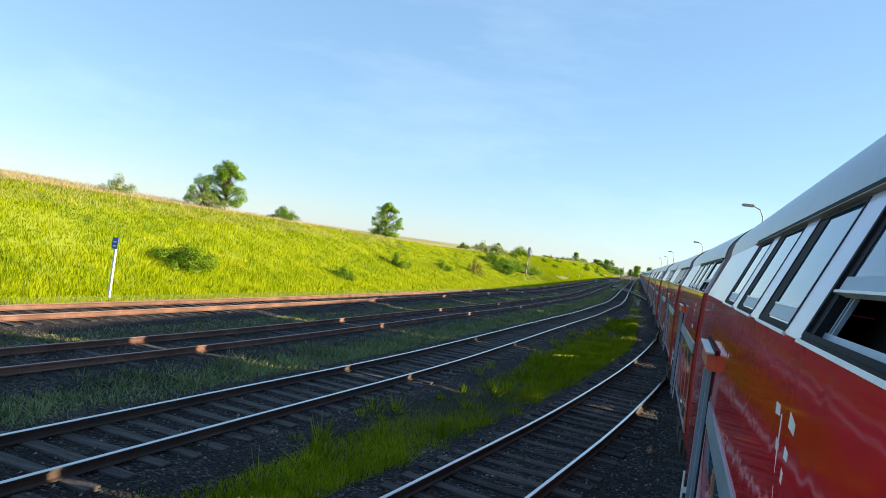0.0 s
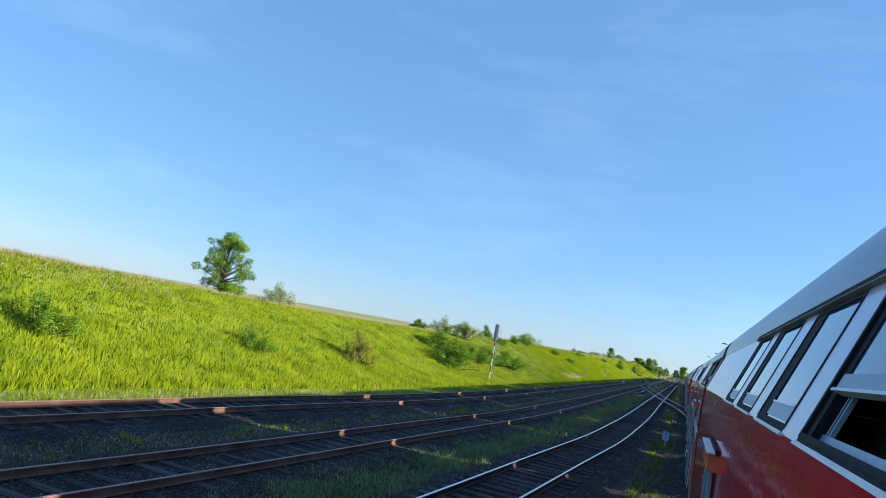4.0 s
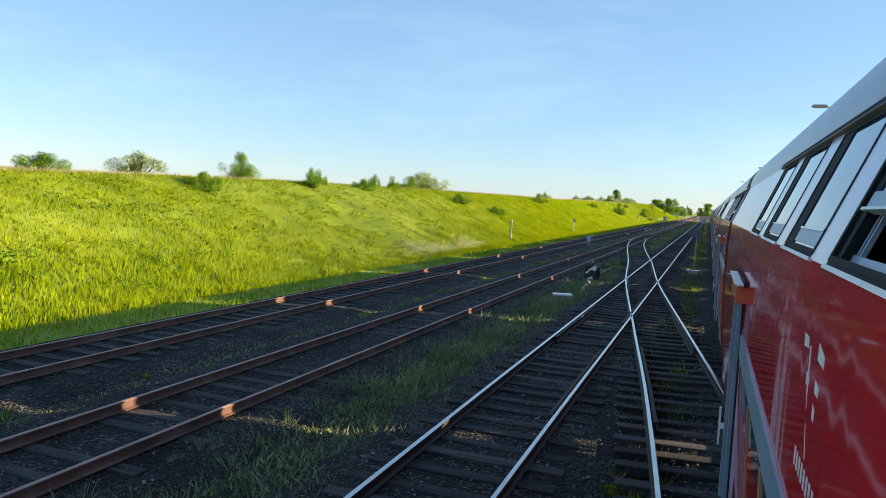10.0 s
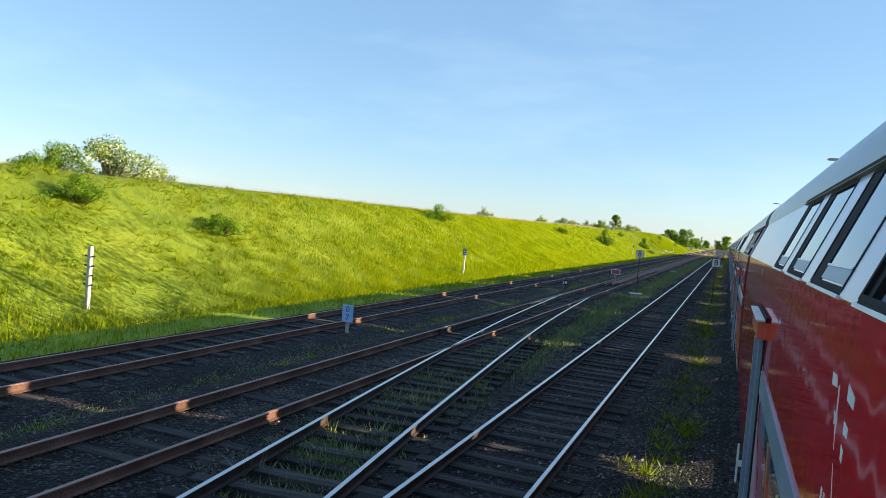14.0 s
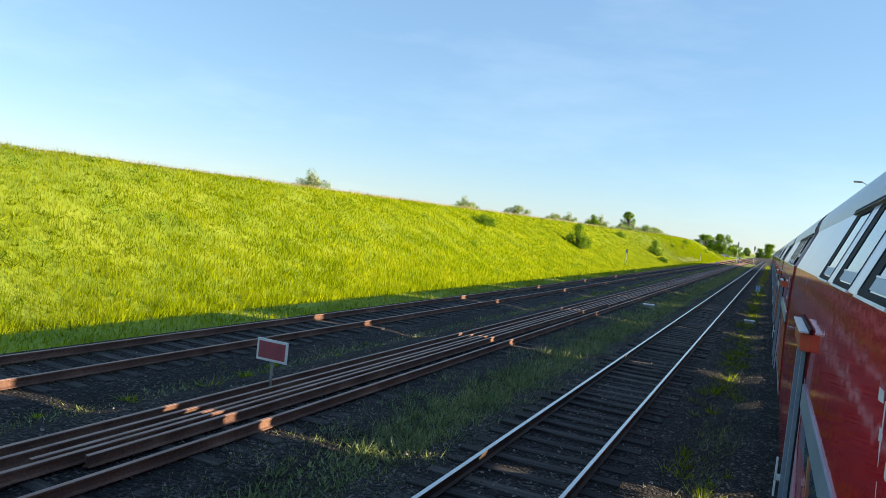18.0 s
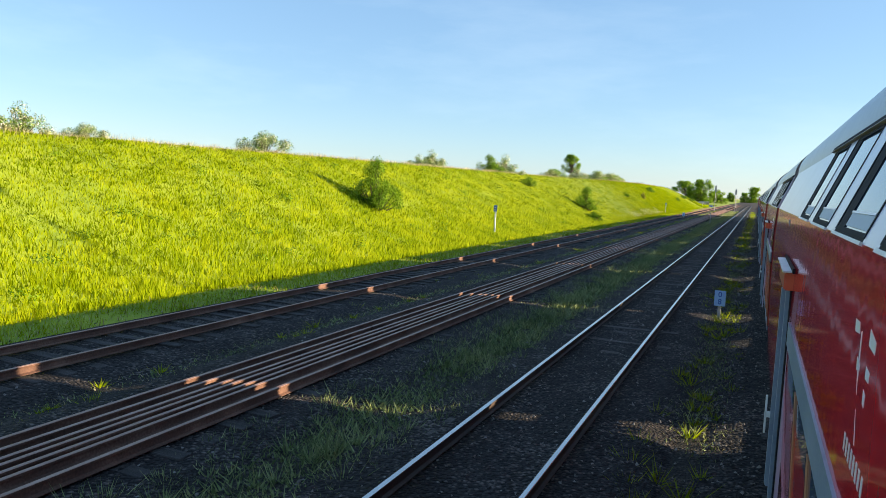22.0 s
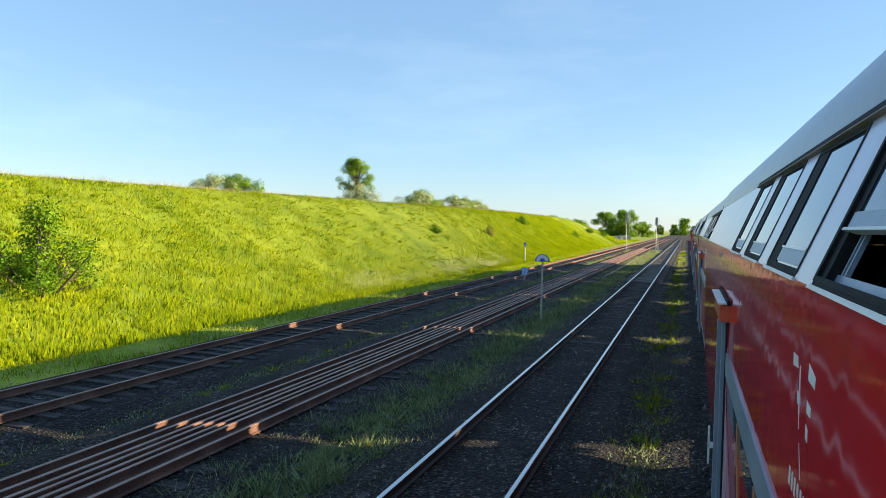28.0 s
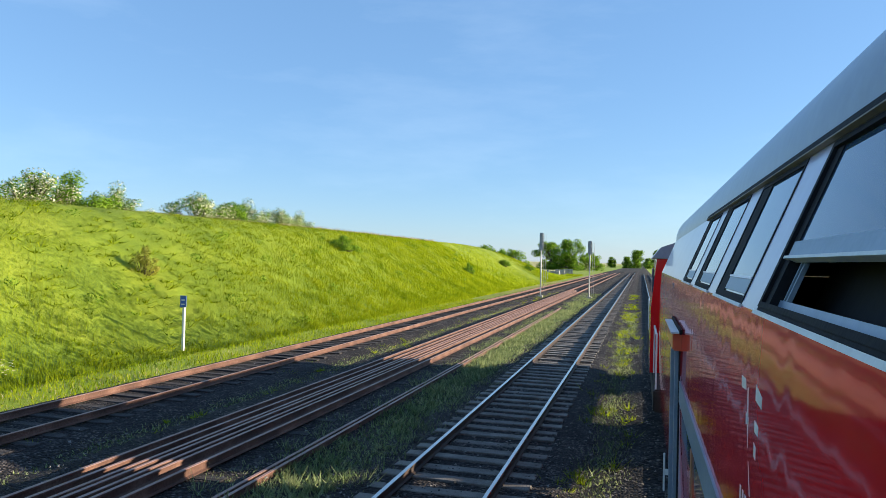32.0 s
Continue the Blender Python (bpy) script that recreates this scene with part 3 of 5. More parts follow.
def coach(y1, at):
    """A red two-deck coach; y runs along it, from REAR to y1."""
    c = thing("railway_coach", "red and grey double-deck coach in a standing train", "railway coach", at, "coaches of the train")
    y0 = REAR
    mirror = [(-x, z) for x, z in SIDE[::-1]]
    skin = bmesh.new()
    for prof in (SIDE, mirror):
        rows = [[skin.verts.new((x, y, z)) for x, z in prof] for y in (y0, y1)]
        for i in range(len(prof) - 1):
            skin.faces.new((rows[0][i], rows[0][i + 1], rows[1][i + 1], rows[1][i]))
    smooth(part("lower_body", skin, c, "glossy red lower side panels", mats=[M_RED]))
    part("underframe", prism([(-1.05, 0.55), (1.05, 0.55), (1.15, 0.945), (-1.15, 0.945)], y0 + 0.1, y1 - 0.1), c, "dark grimy underframe", mats=[M_UNDER])
    inner = [(x * 0.96, z - 0.05) for x, z in ROOF]
    outer = ROOF + [(-x, z) for x, z in ROOF[-2::-1]]
    inner_all = inner + [(-x, z) for x, z in inner[-2::-1]]
    # floor takes the same painted-in shade colour
    part("upper_floor", boxed(-1.16, 1.16, y0 + 0.08, y1 - 0.08, 3.27, 3.30), c, "upper-deck floor coloured near-black as in shade", mats=[M_INSIDE_SHADE])
    shell = bmesh.new()
    rows = [[shell.verts.new((x, y, z)) for x, z in outer] for y in (y0, y1)]
    for i in range(len(outer) - 1):
        shell.faces.new((rows[0][i], rows[0][i + 1], rows[1][i + 1], rows[1][i]))
    smooth(part("roof", shell, c, "curved blue-grey roof", mats=[M_ROOF]))
    right = [(1.085, 3.83), (1.30, 3.31), (1.25, 3.31), (1.035, 3.83)]
    part("far_band", prism(right, y0, y1), c, mats=[M_GREY])
    for a, b in ((y0, y0 + 0.05), (y1 - 0.05, y1)):
        part("end_wall", prism([(-1.25, 3.312)] + [(x * 0.99, z - 0.006) for x, z in outer] + [(1.25, 3.312)], a, b), c, "dull upper coach end", mats=[M_ENDWALL])
        part("end_panel", prism([(x * 0.99, z) for x, z in SIDE + mirror], a, b), c, "dull red lower coach end", mats=[M_ENDRED])
        part("gangway", boxed(-0.42, 0.42, a - 0.10, b + 0.10, 1.1, 3.15, bevel=0.03), c, "black rubber gangway frame", mats=[M_RUBBER_SHADOW])
    # upper windows
    edges = [(1.03, 2.243), (2.564, 3.463), (3.83, 4.80), (5.16, 6.10)]
    part("top_strip", band_piece(y0 + 0.05, y1 - 0.05, 0.955, 1.0), c, "grey cornice strip", mats=[M_GREY])
    part("gutter", band_piece(1.0, 6.3, 0.975, 1.03, 0.018, 0.02), c, "black rain gutter above the windows", mats=[M_RUBBER_SHADOW])
    part("gutter_lip", band_piece(1.0, 6.3, 0.962, 0.972, 0.022, 0.02), c, "tan lip under the rain gutter", mats=[M_TAN])
    last = y0 + 0.05
    for a, b in edges + [(y1 - 0.05, y1)]:
        if a - last > 0.02:
            part("window_post" if a - last < 0.5 else "upper_panel", band_piece(last, a, 0.0, 0.955), c, mats=[M_GREY])
        if b < y1:
            part("belt_piece", band_piece(a, b, 0.012, 0.03), c, mats=[M_RUBBER_SHADOW])
            part("head_piece", band_piece(a, b, 0.92, 0.955, -0.006, 0.04), c, mats=[M_GREY])
        last = b
    for n, (a, b) in enumerate(edges):
        if n == 0:
            open_window(c, a, b)
        else:
            upper_window(c, a, b)
    # lower windows under a grey head rail
    part("head_rail", on_side(y0 + 0.1, 5.62, 2.41, 2.57, 0.012), c, "grey head rail of the lower windows", mats=[M_TRIM])
    # shadow line below the rail, laid on as a black strip
    part("head_shadow_gap", on_side(y0 + 0.1, 5.62, 2.385, 2.408, 0.004), c, "black strip for the shadow under the head rail", mats=[M_RUBBER_SHADOW])
    for k, a in enumerate((1.1, 2.15, 3.2, 4.25)):
        w = part("lower_window", on_side(a + 0.09, a + 1.05, 1.32, 2.383, 0.005), c, "dark lower-deck window glass", mats=[M_GLASS])
        part("window_bar", on_side(a, a + 0.09, 1.32, 2.383, 0.012), w, "orange-brown window post", mats=[M_BROWN])
        part("window_seal", on_side(a + 0.09, a + 0.12, 1.32, 2.383, 0.012), w, "black window seal", mats=[M_RUBBER_SHADOW])
        part("bottom_rail", on_side(a, a + 1.05, 1.24, 1.315, 0.012), w, mats=[M_TRIM])
    # hood and uprights beside the door
    hood = part("door_hood", boxed(-1.385, -1.30, 5.70, 6.75, 2.785, 2.915, bevel=0.010), c, "orange-red box above the door's guide rail", mats=[M_ORANGE])
    plate = part("hood_plate", boxed(-1.40, -1.34, 5.66, 7.0, 2.918, 2.930), hood, "white top plate", mats=[M_WHITE])
    part("hood_fin", boxed(-1.338, -1.322, 5.6, 7.1, 2.918, 2.955), hood, "black rubber fin", mats=[M_RUBBER_SHADOW])
    part("hood_fin", boxed(-1.318, -1.304, 5.58, 7.1, 2.918, 2.975), hood, "grey fin", mats=[M_GREY])
    part("upright", boxed(-1.385, -1.345, 5.95, 6.05, 1.22, 2.78, bevel=0.008), c, "blue-grey upright rail", mats=[M_TRIM])
    part("upright", boxed(-1.36, -1.325, 5.80, 5.90, 1.05, 2.78, bevel=0.006), c, "blue-grey upright rail", mats=[M_TRIM])
    part("slot_seal", boxed(-1.335, -1.302, 5.72, 5.79, 1.05, 2.78), c, "black slot beside the rail", mats=[M_RUBBER_SHADOW])
    part("edge_strip", boxed(-1.325, -1.302, 5.63, 5.70, 1.0, 2.60), c, "pale edge strip", mats=[M_GREY])
    d = part("door", on_side(6.12, 7.35, 1.0, 2.76, 0.012, 0.02), c, "red passenger door", mats=[M_RED])
    part("door_window", on_side(6.35, 7.1, 1.75, 2.55, 0.016, 0.012), d, "dark door window", mats=[M_GLASS])
    part("door_handle", boxed(-1.425, -1.385, 6.0, 6.04, 1.75, 1.79), d, "white metal bracket", mats=[M_WHITE])
    part("door_handle", boxed(-1.425, -1.41, 6.0, 6.04, 1.62, 1.92, bevel=0.004), d, "white metal handle", mats=[M_WHITE])
    for k in (7.6, 7.75):
        part("edge_strip", on_side(k, k + 0.03, 1.0, 3.25, 0.006, 0.01), c, "dull panel joint", mats=[M_TRIM])
    # plain white emblem strokes and lettering bars
    for pts in ([(2.55, 3.11), (2.43, 3.112), (2.40, 3.07), (2.53, 3.06)], [(2.395, 3.085), (2.382, 3.09), (2.345, 2.96), (2.357, 2.955)],
                [(2.27, 3.13), (2.12, 3.105), (2.12, 3.062), (2.26, 3.07)],
                [(2.42, 3.02), (2.34, 3.01), (2.33, 2.985), (2.40, 2.97)], [(2.380, 3.0), (2.369, 3.0), (2.265, 2.80), (2.274, 2.80)],
                [(2.25, 3.03), (2.16, 3.02), (2.16, 2.985), (2.24, 2.985)], [(2.24, 2.97), (2.19, 2.96), (2.185, 2.915), (2.225, 2.92)]):
        cy, cz = sum(p[0] for p in pts) / 4, sum(p[1] for p in pts) / 4
        q = 0.72 if max(p[1] for p in pts) - min(p[1] for p in pts) < 0.1 else 1.0
        part("emblem_stroke", stroke([(cy + (y - cy) * q - 0.13, cz + (z - cz) * q - 0.005) for y, z in pts]), c, "white emblem stroke", mats=[M_WHITE])
    for k in range(8):
        y = 2.33 - k * 0.052
        part("lettering_bar", stroke([(y, 2.775), (y - 0.024, 2.775), (y - 0.022, 2.722), (y + 0.002, 2.722)]), c, mats=[M_WHITE])
    k = y0 + 3.1
    while k + 1.0 < y1 - 3.0:
        part("equipment_box", boxed(-1.12, 1.12, k, k + 1.0, 0.22, 0.56, bevel=0.03), c, "dark underfloor equipment box", mats=[M_UNDER])
        k += 1.25
    for y in (y0 + 1.6, y1 - 1.6):
        b = part("bogie", boxed(-1.0, 1.0, y - 1.2, y + 1.2, 0.42, 0.62, bevel=0.04), c, "dark bogie frame", mats=[M_UNDER])
        for yy in (y - 0.85, y + 0.85):
            for s in (-1, 1):
                part("wheel", rodded((s * 0.72, yy, 0.45), (s * 0.82, yy, 0.45), 0.45, n=20), b, mats=[M_UNDER])
                part("axle_box", boxed(min(s * 0.95, s * 1.1), max(s * 0.95, s * 1.1), yy - 0.14, yy + 0.14, 0.33, 0.6, bevel=0.02), b, mats=[M_UNDER])
            part("axle", rodded((-0.75, yy, 0.45), (0.75, yy, 0.45), 0.08), b, mats=[M_UNDER])
    for y, s in ((y0, -1), (y1, 1)):
        for x in (-0.87, 0.87):
            part("buffer", rodded((x, y, 1.06), (x, y + s * 0.45, 1.06), 0.08), c, mats=[M_UNDER])
            part("buffer_head", rodded((x, y + s * 0.45, 1.06), (x, y + s * 0.49, 1.06), 0.2, n=16), c, mats=[M_UNDER])
    hose = bmesh.new()
    ring = [(-0.6 - 0.1 * math.sin(u), y1 + 0.02 + 0.28 * math.sin(u), 1.05 - 0.45 * math.sin(u) - 0.05 * u) for u in np.linspace(0, 2.6, 8)]
    for p, q in zip(ring, ring[1:]):
        rod(hose, p, q, 0.025, n=6)
    part("brake_hose", hose, c, "pale rubber brake hose", mats=[M_GREY])
    part("coupler", boxed(-0.08, 0.08, y1 - 0.1, y1 + 1.0, 0.9, 1.05), c, mats=[M_UNDER])
    return c


STOPS = [-7.0, 2.7, 12.6, 22.8, 33.5, 44.9, 56.7, 68.5, 80.6, 92.8, 104.4, 115.5, 127.2, 139.4, 152.0, 164.7, 177.3, 189.6, 201.6, 213.2, 224.7, 236.4, 248.1, 259.9, 271.9, 283.8, 295.7, 307.7, 319.9, 332.4, 345.2, 358.1, 371.2, 384.5, 396.9]
SWAY = {2.7: 0.045, 12.6: 0.045, 22.8: 0.025, 33.5: 0.04, 80.6: 0.07, 283.8: -0.03, 332.4: -0.04}     # small sideways play on the track


def on_track(y):
    return Vector((float(T_(y)), y, 0.0))


for y0, y1 in zip(STOPS, STOPS[1:]):
    a, b = on_track(y0 + 1.0), on_track(y1 - 0.2)
    yaw = -math.degrees(math.atan2(b.x - a.x, b.y - a.y))
    m = pose(a.x + SWAY.get(y0, 0.0), a.y, 0, 0, 0, yaw) @ pose(0, -1.0, 0)
    coach(y1 - y0 - 0.2, m)

# ---- posts and signs ----


def upright(name, label, category, x, y, z, parts_fn, group="", turn=0):
    t = thing(name, label, category, pose(x, y, z, 0, 0, turn), group)
    parts_fn(t)
    return t


# ---- bushes and trees ----


def leaf_cloud(name, clumps, count, size, seed, mats, share=(1.0,)):
    """Many small leaves scattered through clumps (x, y, z, radius, squash)."""
    r = np.random.RandomState(seed)
    w = np.array([c[3] ** 2 for c in clumps])
    pick = r.choice(len(clumps), count, p=w / w.sum())
    cl = np.array(clumps)[pick]
    d = r.normal(size=(count, 3))
    d /= np.linalg.norm(d, axis=1)[:, None]
    rad = cl[:, 3] * (0.45 + 0.62 * r.rand(count) ** 0.6)
    p = cl[:, :3] + d * rad[:, None] * np.stack([np.ones(count), np.ones(count), cl[:, 4]], 1)
    a = r.normal(size=(count, 3))
    a /= np.linalg.norm(a, axis=1)[:, None]
    b = np.cross(a, d + 0.3 * r.normal(size=(count, 3)))
    b /= np.linalg.norm(b, axis=1)[:, None] + 1e-9
    s = size * (0.6 + 0.8 * r.rand(count))[:, None]
    tri = np.stack([np.stack([p - a * s, p + b * s * 0.55, p + a * s], 1), np.stack([p - a * s, p + a * s, p - b * s * 0.55], 1)], 1).reshape(-1, 3, 3)
    tri[:, :, 2] = np.maximum(tri[:, :, 2], 0.02)
    out = np.repeat(d + np.array([0.1, 0, 0.25]) + 0.35 * r.normal(size=(count, 3)), 2, 0)
    me = tri_mesh(name, tri, mats, out)
    if len(mats) > 1:
        me.polygons.foreach_set("material_index", np.repeat((r.rand(count) > share[0]).astype(np.int32), 2))
    return me


def bush_parts(seed, mats, share=(1.0,), n=44, count=3400, size=0.024, tall=1.0):
    r = random.Random(seed)
    clumps = []
    for _ in range(n):
        a, q = r.uniform(0, 6.28), r.uniform(0.0, 0.8)
        h = 0.04 + 0.88 * r.random() ** 1.3 * (1.05 - 0.8 * q)
        clumps.append((math.cos(a) * q, math.sin(a) * q, h * tall, r.uniform(0.12, 0.25), r.uniform(0.8, 1.4)))
    stems = bmesh.new()
    for cl in clumps:
        rod(stems, (cl[0] * 0.15, cl[1] * 0.15, -0.15), cl[:3], 0.025, 0.008, 5)
    leaves = leaf_cloud("leaves", clumps, count, size, seed, mats, share)
    data = bpy.data.meshes.new("stems")
    stems.to_mesh(data)
    stems.free()
    data.materials.append(M_BARK)
    return data, leaves


def bush(pattern, x, y, size, label, category="bush", sink=0.1, wide=1.0):
    z = float(ground_z(np.array([x]), np.array([float(y)]))[0])
    t = thing("bush", label, category, pose(x, y, z - sink, 0, 0, (x * 37 + y * 53) % 360) @ Matrix.Diagonal((size * wide, size * wide, size, 1)), "bushes on the bank")
    part("stem", pattern[0], t)
    part("foliage", pattern[1], t)
    return t


GREEN = [bush_parts(s, [M_LEAF], count=9000) for s in (1, 2, 3)]
TALL = [bush_parts(s, [M_LEAF], n=44, count=10000, tall=1.35) for s in (4, 5)]
YELLOW = [bush_parts(6, [M_LEAF_Y], n=34, count=7000, tall=1.5)]
BLOOM = [bush_parts(s, [M_LEAF, M_BLOSSOM], (0.62,), n=40, count=8000) for s in (7, 8)]


def crest_x(y):
    return float(bank_foot(y)) - 11.6


def tree(x, y, height, seed, label, spread=0.33, count=3600, low=0.14, leaf=0.0125, fat=1.0):
    r = random.Random(seed)
    z = float(ground_z(np.array([x]), np.array([float(y)]))[0])
    t = thing("tree", label, "tree", pose(x, y, z - 0.1))
    bm = bmesh.new()
    rod(bm, (0, 0, 0), (0.02 * height, 0, height * 0.45), height * 0.03, height * 0.02, 8)
    clumps = []
    for k in range(58):
        a, q, h = r.uniform(0, 6.28), r.uniform(0.05, 1.0) ** 0.7 * spread, r.uniform(low, 0.94)
        q *= 1.12 - 1.25 * max(0, h - 0.42) - 0.7 * max(0, 0.3 - h)
        p = (math.cos(a) * q * height, math.sin(a) * q * height, h * height)
        rod(bm, (0.01 * height, 0, height * min(0.42, h * 0.6)), p, height * 0.011, height * 0.004, 5)
        clumps.append((*p, fat * height * r.uniform(0.05, 0.13), r.uniform(0.6, 1.0)))
    part("trunk", bm, t, mats=[M_BARK])
    part("crown", leaf_cloud("crown", clumps, int(count * 2.6), height * leaf, seed, [M_LEAF]), t)
    return t

# ---- plants on the bank ----
R4 = random.Random(44)
for y, dx, size, pat, wide in (
    (128.5, 3.6, 2.0, GREEN[0], 1.5), (124, 4.6, 2.0, GREEN[1], 1.5), (107, 3.6, 1.9, GREEN[2], 1.9), (112, 6.5, 1.9, GREEN[0], 1.8), (118, 5.0, 1.9, GREEN[1], 1.5),
    (65.3, 4.2, 1.5, GREEN[1], 1.1), (147.6, 9.6, 1.2, GREEN[2], 1.0), (34.1, 2.6, 1.5, GREEN[2], 1.3), (50, 1.8, 1.0, GREEN[0], 1.1), (77.5, 4.2, 1.2, GREEN[1], 1.2),
    (298.3, 5.0, 2.2, TALL[0], 0.9), (340.4, 8.3, 1.2, GREEN[0], 1.0), (344.5, 1.2, 1.2, GREEN[2], 1.1), (350.0, 3.4, 2.1, TALL[0], 1.1),
    (226.7, 9.4, 1.6, GREEN[1], 1.2), (275, 8.2, 1.2, GREEN[2], 1.2), (176.6, 11.6, 1.25, GREEN[1], 0.6), (172.8, 11.7, 1.2, GREEN[0], 0.55), (168.4, 10.4, 1.15, GREEN[2], 1.0), (160.0, 10.4, 1.5, GREEN[0], 0.6), (163.0, 11.5, 1.2, GREEN[1], 0.6), (186, 8.2, 1.2, GREEN[0], 1.2), (192, 6.0, 1.1, GREEN[2], 1.3),
    (395.5, 6.2, 0.9, GREEN[1], 1.2), (412, 5.4, 1.0, YELLOW[0], 0.9), (440, 7.9, 1.3, GREEN[0], 1.3), (470.4, 4.2, 1.1, TALL[1], 0.8), (500, 5.5, 1.3, GREEN[2], 1.2), (520, 4.5, 1.4, GREEN[1], 1.3)):
    bush(pat, float(bank_foot(y)) - dx, y, size, "leafy green bush on the grassy bank", wide=wide)
bush(YELLOW[0], float(bank_foot(87.5)) - 3.4, 87.5, 1.5, "yellow-green sapling on the grassy bank", "sapling")
for y, dx, size, pat in ((131.3, 10.3, 2.3, BLOOM[0]), (128.0, 11.9, 1.9, BLOOM[1]), (54.6, 17, 1.6, BLOOM[0]), (63, 15, 1.5, GREEN[0]), (43.7, 16, 1.3, BLOOM[1]), (114, 27, 2.2, BLOOM[1]), (150.4, 17, 1.6, BLOOM[0]), (194.5, 15.5, 2.5, BLOOM[0]), (201, 18, 1.2, BLOOM[1]), (191, 16, 1.7, GREEN[1]), (346.4, 13.2, 2.2, BLOOM[1]), (297.5, 13, 1.6, BLOOM[0]), (324.5, 13.5, 1.6, BLOOM[1]), (341, 13.5, 1.6, TALL[0]), (281, 13, 1.3, BLOOM[1]),
                         (256.8, 15, 1.4, BLOOM[1]), (285, 14, 1.0, BLOOM[0]), (335.6, 19, 1.7, BLOOM[0]), (331, 18, 1.4, BLOOM[1]), (353.5, 17, 1.6, BLOOM[1]), (377, 15, 1.8, GREEN[2]), (374, 15, 1.5, BLOOM[0]),
                         (401, 17, 2.2, BLOOM[1]), (416, 16, 2.3, BLOOM[0]), (420, 17, 2.5, GREEN[1]), (424, 17, 2.0, BLOOM[1]), (431.6, 16, 2.4, BLOOM[0]), (436, 16, 2.2, GREEN[2]), (440, 17, 2.2, BLOOM[1]), (446, 17, 2.2, BLOOM[0]), (452, 18, 2.0, BLOOM[1]), (130, 16, 1.3, GREEN[0]), (142, 15, 1.2, GREEN[2]), (158, 15, 1.4, TALL[0])):
    bush(pat, float(bank_foot(y)) - dx, y, size, "white-flowering bush on top of the bank" if pat in BLOOM else "leafy green bush on top of the bank", wide=1.25)
tree(-36.9, 404.9, 5.2, 21, "young leafy tree on top of the bank", 0.40, 4200, 0.34)
tree(-34.6, 89.6, 4.8, 22, "broad leafy tree on top of the bank", 0.44, 5200, 0.1)
tree(-36.9, 56.1, 4.4, 23, "leafy tree on top of the bank", 0.34, 5200)
tree(-38.2, 54.6, 2.9, 24, "low leafy tree on top of the bank", 0.45)
tree(-31, 690, 13.0, 25, "large spreading tree beyond the bank", 0.62, 8000, 0.02, 0.016, 1.5)
tree(-40, 700, 12.0, 26, "large spreading tree beyond the bank", 0.62, 8000, 0.02, 0.016, 1.5)
tree(-23, 705, 8.0, 27, "low spreading tree beyond the bank", 0.7, 5000, 0.02, 0.018, 1.5)


def blades(name, pts, low, high, width, seed, mat, lean=0.35):
    """Loose grass blades at the given places."""
    r = np.random.RandomState(seed)
    n = len(pts)
    a = r.rand(n) * 6.283
    h = low + (high - low) * r.rand(n) ** 1.6
    h *= 0.72 + 0.5 * np.array([noise.noise((x * 0.8, y * 0.8, 2.0)) for x, y in pts[:, :2]])
    side = np.stack([np.cos(a), np.sin(a), np.zeros(n)], 1) * (width * (0.6 + 0.8 * r.rand(n)))[:, None]
    tip = pts + np.stack([r.normal(size=n) * lean * h, r.normal(size=n) * lean * h, h], 1)
    return tri_mesh(name, np.stack([pts - side, pts + side, tip], 1), [mat], soft_normals(r, n))


def soft_normals(r, n, spread=0.32):
    """Normals near that of the sward, which leans towards the tracks."""
    return np.array([0.45, -0.05, 0.9]) + spread * r.normal(size=(n, 3))


def scatter(seed, n, y0, y1, left, right, patch=0.0, scale=0.25):
    """Places on the ground between two lines x(y), thinned in patches."""
    r = np.random.RandomState(seed)
    y = y0 + (y1 - y0) * r.rand(n)
    u = r.rand(n)
    x = left(y) * (1 - u) + right(y) * u
    if patch:
        k = np.array([noise.noise((a * scale * 2, b * scale, seed * 1.7)) for a, b in zip(x, y)])
        keep = k > patch - 0.5 * r.rand(n)
        x, y = x[keep], y[keep]
    return np.stack([x, y, ground_z(x, y)], 1)


def grass(name, label, pts, low, high, width, seed, mat, lean=0.35):
    return tagged(new(name, blades(name, pts, low, high, width, seed, mat, lean)), label, "grass", kind="stuff")


grass("bank_grass", "tall bright green grass covering the bank", scatter(1, 860000, 10, 480, lambda y: bank_foot(y) - 12.2, lambda y: bank_foot(y) + 0.6), 0.15, 0.40, 0.021, 1, M_BLADE, 0.28)
grass("bank_grass", "green grass on the far end of the bank", scatter(13, 60000, 480, 590, lambda y: bank_foot(y) - 13, lambda y: bank_foot(y) + 0.6), 0.1, 0.5, 0.03, 13, M_BLADE)
grass("slope_straw", "dry straw-coloured grass on the upper bank", scatter(12, 60000, 8, 78, lambda y: bank_foot(y) - 24, lambda y: bank_foot(y) - 8.6, 0.05, 0.12), 0.12, 0.5, 0.010, 12, M_STRAW)
grass("crest_grass", "dry straw-coloured grass along the top of the bank", scatter(2, 110000, 10, 480, lambda y: bank_foot(y) - 15.5, lambda y: bank_foot(y) - 11.3), 0.12, 0.48, 0.007, 2, M_STRAW)
mid_ab = lambda s: (lambda y: (A_(y) + B_(y)) / 2 + s)
mid_bc = lambda s: (lambda y: (B_(y) + C_(y)) / 2 + s)
